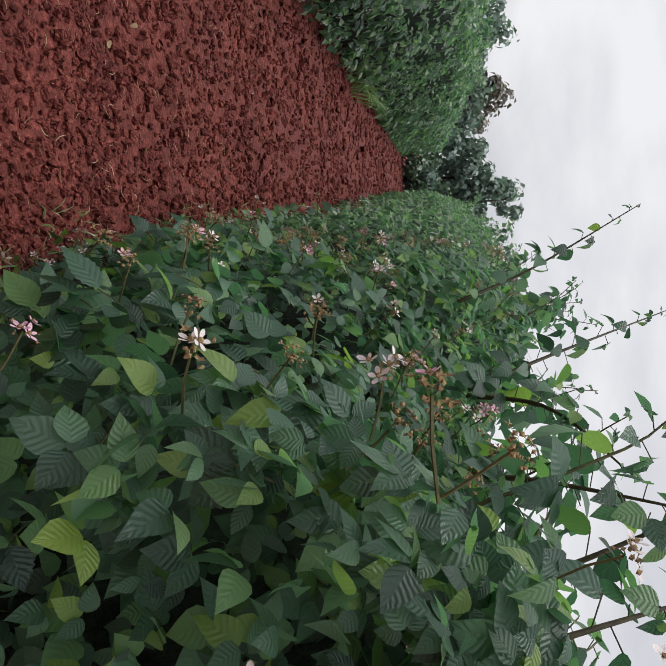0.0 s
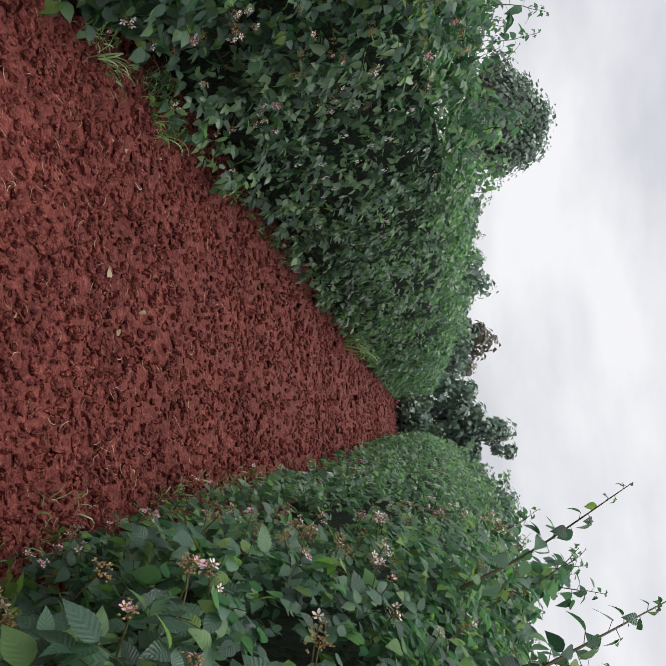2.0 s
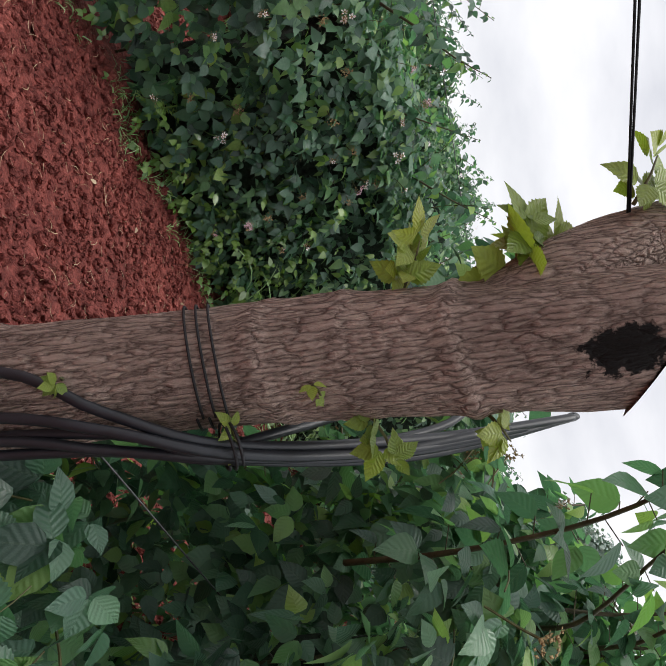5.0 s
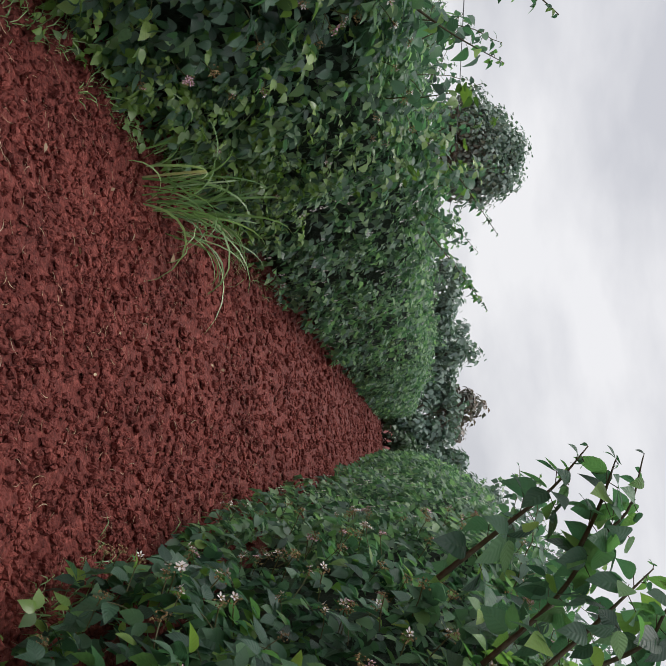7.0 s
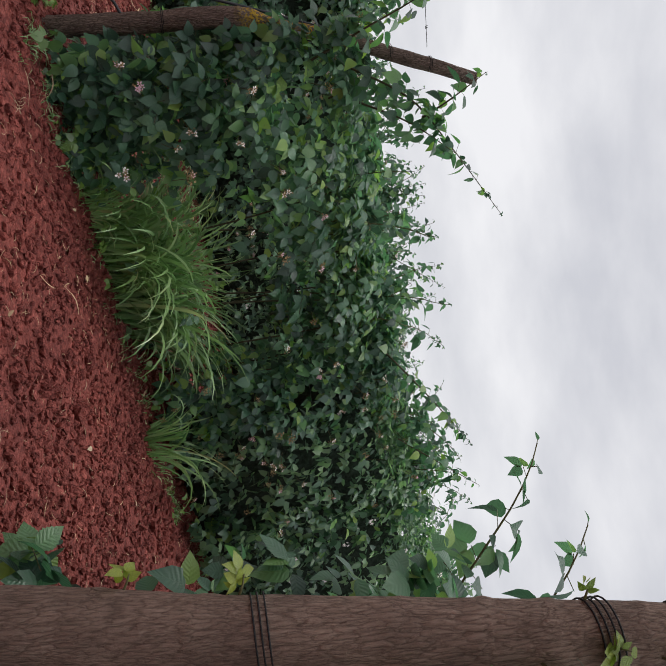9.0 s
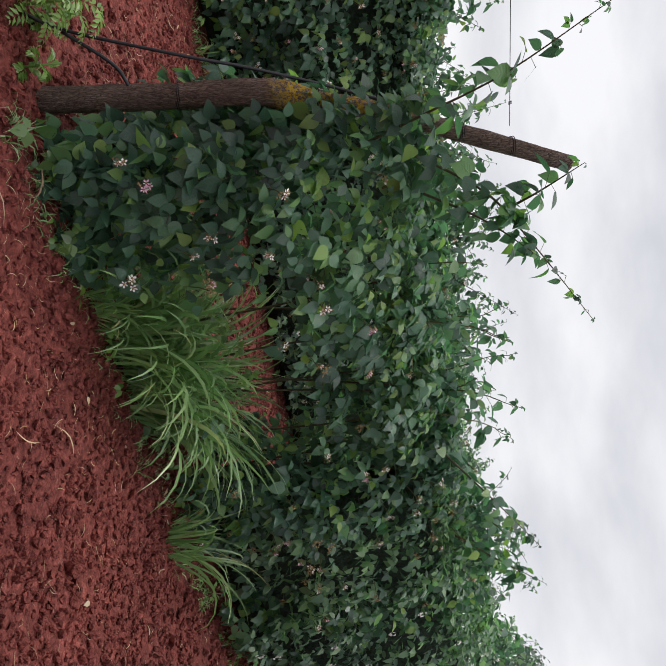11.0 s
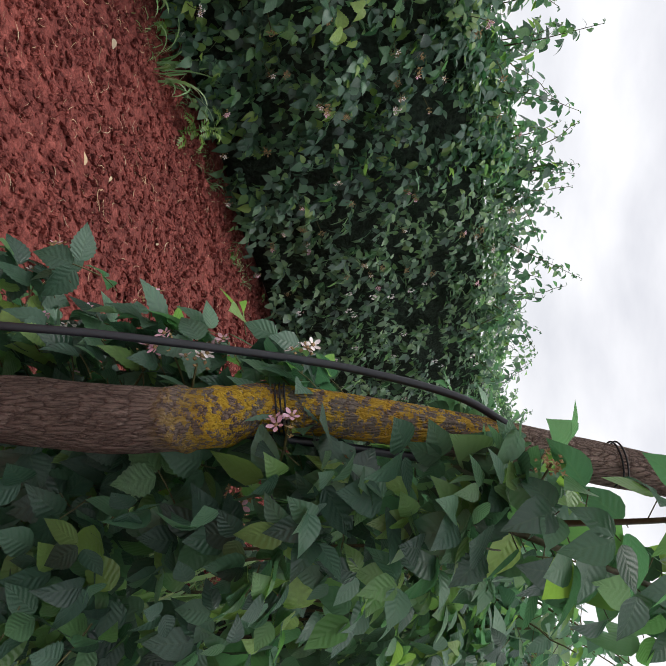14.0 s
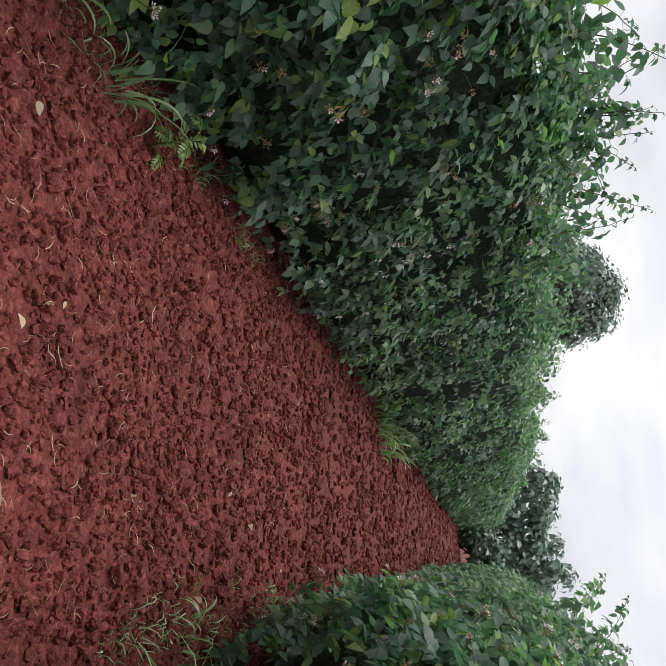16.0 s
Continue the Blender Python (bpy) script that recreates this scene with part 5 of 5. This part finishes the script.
for z, o, n, sz in ((1.36, (-0.5, -0.5, 0.2), 7, 0.062), (1.50, (-0.6, -0.45, 0.1), 8, 0.090), (1.53, (-0.7, -0.3, 0.15), 6, 0.085), (1.30, (0.7, 0.3, 0.1), 6, 0.05), (1.13, (0.8, 0.1, 0.2), 3, 0.04), (1.44, (0.8, 0.3, 0.3), 4, 0.05), (0.95, (0.5, -0.7, 0.2), 2, 0.035), (0.85, (0.6, -0.6, 0.2), 3, 0.035), (1.24, (0.75, -0.4, 0.2), 2, 0.03)):
    c, r = at_height(line_a, rad_a, z)
    u = unit(np.array(o) * np.array([1, 1, 0]))
    sprout(post_a, c + u * r, unit(np.array(o)), n, sz)

sprout(post_a, np.array([-2.565, 0.775, 1.66]) - B, unit(np.array([-0.6, -0.4, 0.3])), 6, 0.085)

# hoses hung in a folded bundle on the post
hoses = thing("drip_hose", (-2.34, 0.80, 0), "folded bundle of black irrigation hose tied to the post", "hose")
HB = np.array([-2.34, 0.80, 0])
HOSE_LINES = [
    [(-2.46, 0.66, 0.0), (-2.44, 0.70, 0.45), (-2.425, 0.757, 0.85), (-2.369, 0.803, 1.0), (-2.345, 0.873, 1.14), (-2.44, 1.065, 1.36), (-2.535, 1.215, 1.575), (-2.55, 1.235, 1.60), (-2.543, 1.23, 1.585), (-2.425, 1.085, 1.35), (-2.335, 0.885, 1.13), (-2.36, 0.83, 0.98), (-2.37, 0.80, 0.6), (-2.37, 0.77, 0.0)],
    [(-2.40, 0.67, 0.0), (-2.39, 0.72, 0.45), (-2.372, 0.781, 0.85), (-2.348, 0.809, 1.0), (-2.332, 0.872, 1.142), (-2.41, 1.04, 1.32), (-2.50, 1.17, 1.50), (-2.51, 1.185, 1.515), (-2.50, 1.18, 1.50), (-2.40, 1.03, 1.30), (-2.335, 0.885, 1.125), (-2.345, 0.84, 0.95), (-2.35, 0.80, 0.5), (-2.34, 0.78, 0.0)],
    [(-2.36, 0.71, 0.0), (-2.36, 0.76, 0.45), (-2.356, 0.808, 0.842), (-2.342, 0.840, 0.988), (-2.335, 0.885, 1.139), (-2.40, 1.02, 1.29), (-2.47, 1.12, 1.44)],
    [(-2.345, 0.88, 1.10), (-2.385, 0.92, 1.17), (-2.486, 1.035, 1.27), (-2.612, 1.135, 1.409), (-2.69, 1.198, 1.535), (-2.698, 1.205, 1.548), (-2.68, 1.205, 1.53), (-2.619, 1.197, 1.477), (-2.51, 1.145, 1.395), (-2.385, 0.975, 1.236), (-2.34, 0.89, 1.12)],
]
for hl in HOSE_LINES:
    part("hose_length", tube_mesh("hose_length", smooth_line(np.array(hl) - HB, 70), 0.0070, M_HOSE, 10), hoses)
loop(hoses, np.array([-2.345, 0.872, 1.125]) - HB, 0.028, 0.5, thick=0.002, turns=2)

# the straight post
post_b = thing("trellis_post", (-5.55, 0.85, 0), "straight brown wooden post with bark bound by wires", "post", "posts at the row ends")
B = np.array([-5.55, 0.85, 0])
axis = np.array([(-5.553, 0.84, -0.06), (-5.513, 0.917, 0.63), (-5.470, 0.958, 1.095), (-5.442, 1.024, 1.65), (-5.437, 1.078, 1.925)]) - B
trunk_b, line_b, rad_b = bark_pole("trunk", post_b, axis, [0.065, 0.063, 0.061, 0.059, 0.055], M_BARK_B, rings=120, sides=36, rough=0.045, knots=((0.83, 0.03), (1.01, 0.06), (1.12, 0.03), (1.33, 0.05), (1.47, 0.06), (1.58, 0.05), (1.74, 0.04)))
for z, t in ((0.62, 4), (1.085, 3), (1.64, 4), (1.80, 1)):
    c, r = at_height(line_b, rad_b, z)
    loop(post_b, (c[0], c[1], z), r * 1.04, 0.12, turns=t, pitch=0.011)
for z, o, n, sz in ((1.07, (-0.7, -0.6, 0.1), 3, 0.045), (1.55, (0.7, -0.2, 0.2), 4, 0.06), (1.66, (0.5, -0.5, 0.3), 4, 0.05), (0.88, (-0.7, -0.6, 0.2), 2, 0.05), (1.75, (0.6, -0.3, 0.3), 3, 0.04), (1.65, (-0.6, -0.7, 0.2), 2, 0.03)):
    c, r = at_height(line_b, rad_b, z)
    u = unit(np.array(o) * np.array([1, 1, 0]))
    sprout(post_b, c + u * r, unit(np.array(o)), n, sz)
hose_b = thing("drip_hose", (-5.40, 0.98, 0), "black irrigation hose running up the straight post", "hose")
HB = np.array([-5.40, 0.98, 0])
for hl in ([(-5.47, 0.94, 0.0), (-5.43, 0.99, 0.6), (-5.405, 1.04, 1.1), (-5.415, 1.10, 1.5), (-5.442, 1.155, 1.868)],
           [(-5.45, 0.99, 0.0), (-5.405, 1.05, 0.7), (-5.395, 1.08, 1.05), (-5.40, 1.11, 1.38), (-5.42, 1.15, 1.60)]):
    part("hose_length", tube_mesh("hose_length", smooth_line(np.array(hl) - HB, 40), 0.008, M_HOSE, 10), hose_b)
stick = thing("leaning_stick", (-5.30, 0.93, 0), "thin dark stick leaning up out of the hedge", "stick")
part("rod", tube_mesh("rod", smooth_line([(-0.028, 0.10, 1.25), (-0.005, 0.19, 1.345), (0.015, 0.315, 1.48), (0.017, 0.62, 1.885)], 14), np.linspace(0.008, 0.006, 14), M_STICK, 8), stick)

# the crooked lichen-grown post
post_c = thing("trellis_post", (-8.83, 0.82, 0), "slim crooked wooden post with yellow lichen patches", "post", "posts at the row ends")
B = np.array([-8.83, 0.82, 0])
axis = np.array([(-8.83, 0.83, -0.06), (-8.795, 0.845, 0.45), (-8.752, 0.845, 0.85), (-8.762, 0.873, 1.02), (-8.802, 0.93, 1.15), (-8.786, 1.031, 1.5), (-8.752, 1.185, 1.934), (-8.75, 1.285, 2.19)]) - B
trunk_c, line_c, rad_c = bark_pole("trunk", post_c, axis, [0.056, 0.055, 0.054, 0.053, 0.041, 0.039, 0.036, 0.033], M_BARK_C, rings=130, sides=30, rough=0.10, knots=((0.98, 0.12), (1.04, 0.10)))
for z, t in ((0.58, 2), (1.13, 3), (1.72, 2), (1.93, 2)):
    c, r = at_height(line_c, rad_c, z)
    loop(post_c, (c[0], c[1], z), r * 1.06, 0.15, turns=t, pitch=0.008)
guy = thing("guy_rope", (-8.92, 0.50, 0), "black rope stay tied from ground to crooked post", "rope")
HB = np.array([-8.92, 0.50, 0])
part("rope_length", tube_mesh("rope_length", smooth_line(np.array([(-8.93, 0.49, -0.02), (-8.905, 0.58, 0.15), (-8.873, 0.714, 0.6), (-8.881, 0.793, 0.86), (-8.885, 0.892, 1.15), (-8.879, 0.946, 1.30), (-8.851, 0.99, 1.45), (-8.80, 1.01, 1.54)]) - HB, 40), 0.0075, M_HOSE, 8), guy)
part("rope_length", tube_mesh("rope_length", smooth_line(np.array([(-8.895, 0.585, 0.15), (-8.84, 0.72, 0.34), (-8.785, 0.83, 0.42), (-8.765, 0.87, 0.62), (-8.76, 0.93, 1.05), (-8.745, 1.02, 1.40)]) - HB, 40), 0.0080, M_HOSE, 8), guy)


def trellis_wire(x, y, z, back, double, along):
    w = thing("trellis_wire", (x, y, z), "thin steel trellis wire stretched along the row", "wire", "wires along the rows")
    for i in range(2 if double else 1):
        e = i * 0.012
        part("strand", tube_mesh("strand", np.array([(0, 0, e * 0.2), (back[0], back[1], back[2] + e * 4)]), 0.0016, M_ROPE, 6), w)
    if along:
        d = along - z
        part("strand", tube_mesh("strand", smooth_line([(0.01, 0, d), (-0.05, 6, d + 0.25), (-0.1, 16, d + 0.3), (-0.15, 43, d + 0.3)], 24), 0.0022, M_WIRE, 5), w)
    part("strand", tube_mesh("strand", smooth_line([(0.03, 0.05, -0.85), (-0.05, 12, -0.8), (-0.15, 43, -0.8)], 20), 0.002, M_WIRE, 5), w)
    if not along and double:
        return
    a = np.linspace(0, 12.5, 30)
    part("knot", tube_mesh("knot", np.stack([np.cos(a) * 0.006, a * 0.0012, np.sin(a) * 0.006 + 0.002], -1) + np.array(back) * 0.016, 0.0016, M_ROPE, 6), w)


trellis_wire(-2.575, 0.845, 1.655, (-0.3, -6.6, -0.45), True, 0)
trellis_wire(-5.44, 1.00, 1.82, (-0.75, -7.0, -0.80), True, 1.61)
trellis_wire(-8.77, 1.10, 1.93, (0.35, -7.0, -0.35), False, 0)


# a bright weed with feathery leaves at the foot of the crooked post
def weed_plant(x, y, n, size, label):
    a = np.arange(n) * 2.4
    out = np.stack([np.cos(a), np.sin(a), np.zeros(n)], -1)
    h = np.linspace(0.02, 0.30, n) * size / 0.16
    base = np.array([x, y, 0.0]) + np.stack([np.zeros(n), np.zeros(n), h], -1) + np.array([0, 0, float(ground_height(np.array([x]), np.array([y]))[0])])
    chunks = []
    for i in range(n):
        mid = smooth_line([base[i], base[i] + out[i] * size * 0.5 + np.array([0, 0, size * 0.35]), base[i] + out[i] * size + np.array([0, 0, size * 0.15])], 9)
        d = unit(np.gradient(mid, axis=0))
        nor = unit(np.array([0, 0, 1.0]) - d * d[:, 2:])
        for sgn in (-1, 1):
            tip = unit(d * 0.7 + sgn * np.cross(d, nor))
            chunks.append(blades(FAR, mid, tip, nor, np.linspace(0.035, 0.05, 9) * np.sin(np.linspace(0.6, 2.9, 9)) + 0.012, 0.55))
    t = thing("weed_plant", (0, 0, 0), label, "weed", "feathery weeds")
    part("stem", tube_mesh("stem", [(x, y, -0.02), (x, y, h[-1] + 0.05)], 0.005, M_WEED, 6), t)
    for i in range(0, len(chunks), 2):
        v, f, uv = join(chunks[i:i + 2])
        part("frond", mesh_np("frond", v, f, uv, [M_WEED]), t)
    return t


for x, y, n, sz in ((-8.90, 0.47, 17, 0.16), (-9.02, 0.56, 6, 0.08), (-8.76, 0.66, 5, 0.06), (-11.50, 2.65, 8, 0.12), (-5.35, 2.2, 8, 0.12)):
    weed_plant(x, y, n, sz, "feathery bright green weed growing from the soil")

# ---------------------------------------------------------------- trees beyond the rows
def tree(x, y, h, r, low, leaf, seed, label, size=0.34, clumps=26):
    rr = np.random.default_rng(seed)
    t = thing("tree", (x, y, 0), label, "tree", "trees behind the rows")
    trunk = smooth_line([(0, 0, -0.2), (rr.normal(0, 0.15), rr.normal(0, 0.15), low), (rr.normal(0, 0.3), rr.normal(0, 0.3), h * 0.8)], 14)
    tv, tf, tt = tube(trunk, np.linspace(0.05 + h * 0.02, 0.05, 14), 9)
    sets = [(tv, np.vstack([tf[:, [0, 1, 2]], tf[:, [0, 2, 3]], tt]), np.zeros((len(tv), 2)))]
    cen, rad = [], []
    for i in range(clumps):
        a, e = rr.uniform(0, 6.28), rr.uniform(-0.7, 1.0)
        d = rr.uniform(0.45, 1.0)
        zc = low + (h - low) * 0.5 + e * d * (h - low) * 0.46
        wide = r * math.sqrt(max(0.12, 1 - (e * d) ** 2)) * d
        c = np.array([np.cos(a) * wide, np.sin(a) * wide, zc])
        cen.append(c)
        rad.append(rr.uniform(0.22, 0.42) * r)
        if i % 3 == 0:
            b = trunk[int(rr.integers(5, 12))]
            lv, lf, lt = tube(smooth_line([b, (b + c) / 2 + rr.normal(0, 0.15, 3), c], 7), np.linspace(0.05, 0.015, 7), 6)
            sets.append((lv, np.vstack([lf[:, [0, 1, 2]], lf[:, [0, 2, 3]], lt]), np.zeros((len(lv), 2))))
    v, f, uv = join(sets)
    part("trunk", mesh_np("trunk", v, f, uv, [M_TRUNK]), t)
    ps, os = [], []
    for c, q in zip(cen, rad):
        n = int((64 if h > 6 else 40) * max(1, q))
        o = unit(rr.normal(0, 1, (n, 3)))
        ps.append(c + o * q * (0.25 + 0.85 * rr.random((n, 1)) ** 0.6) * np.array([1, 1, 0.8]))
        os.append(o)
    p, o = np.vstack(ps), np.vstack(os)
    tip, nor = leaf_pose(o, 0.5)
    v, f, uv = blades(FAR, p, tip, nor, rr.uniform(0.8, 1.6, len(p)) * size)
    tagged(part("crown", mesh_np("crown", v, f, uv, [leaf]), t), kind="stuff")
    return t


DARK = "dark green leafy tree beyond the field"
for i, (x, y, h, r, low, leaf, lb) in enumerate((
        (-19.5, 50, 4.6, 2.0, 1.0, M_TREE_HAZED, DARK), (-16.2, 49, 5.4, 1.9, 0.8, M_TREE_HAZED, DARK), (-13.6, 48.5, 6.6, 2.0, 0.8, M_TREE_HAZED, DARK),
        (-11.2, 49, 6.4, 1.8, 0.6, M_TREE_HAZED, DARK), (-9.4, 48, 6.9, 1.8, 0.6, M_TREE_HAZED, DARK), (-7.2, 49, 5.9, 1.7, 0.6, M_TREE_HAZED, DARK),
        (-5.0, 50, 6.9, 1.7, 2.2, M_TREE_RUST, "tree with rusty reddish leaves beyond the field"), (-5.2, 47.5, 5.4, 1.8, 0.4, M_TREE_HAZED, DARK),
        (-2.6, 48, 5.8, 1.7, 0.4, M_TREE_HAZED, DARK), (-0.6, 48.5, 6.6, 1.5, 0.4, M_TREE_HAZED, DARK), (1.1, 49, 8.0, 1.5, 0.6, M_TREE_HAZED, DARK),
        (3.2, 48, 6.2, 1.8, 0.4, M_TREE_HAZED, DARK), (5.6, 49, 7.6, 1.9, 0.6, M_TREE_HAZED, DARK), (8.5, 49, 7.0, 2.2, 0.6, M_TREE_HAZED, DARK), (12.0, 50, 6.5, 2.4, 0.8, M_TREE_HAZED, DARK),
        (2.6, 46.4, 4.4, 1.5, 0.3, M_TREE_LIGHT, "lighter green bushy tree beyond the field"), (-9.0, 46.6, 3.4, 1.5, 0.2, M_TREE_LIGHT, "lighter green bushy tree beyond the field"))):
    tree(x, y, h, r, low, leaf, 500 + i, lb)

tree(-67.0, 161.5, 33.5, 11.0, 12.5, M_TREE_HAZED, 499, "round-crowned dark tree standing above the hedges", 0.95, 90)

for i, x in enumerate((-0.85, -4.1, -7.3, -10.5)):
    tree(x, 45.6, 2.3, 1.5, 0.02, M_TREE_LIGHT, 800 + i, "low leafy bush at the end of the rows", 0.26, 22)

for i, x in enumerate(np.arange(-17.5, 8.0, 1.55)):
    tree(float(x), 46.2 + 0.7 * math.sin(i * 2.3), 2.7 + 0.7 * math.sin(i * 1.7), 1.25, 0.05, M_TREE_HAZED if i % 3 else M_TREE_LIGHT, 700 + i, "low leafy bush at the end of the rows", 0.26, 14)
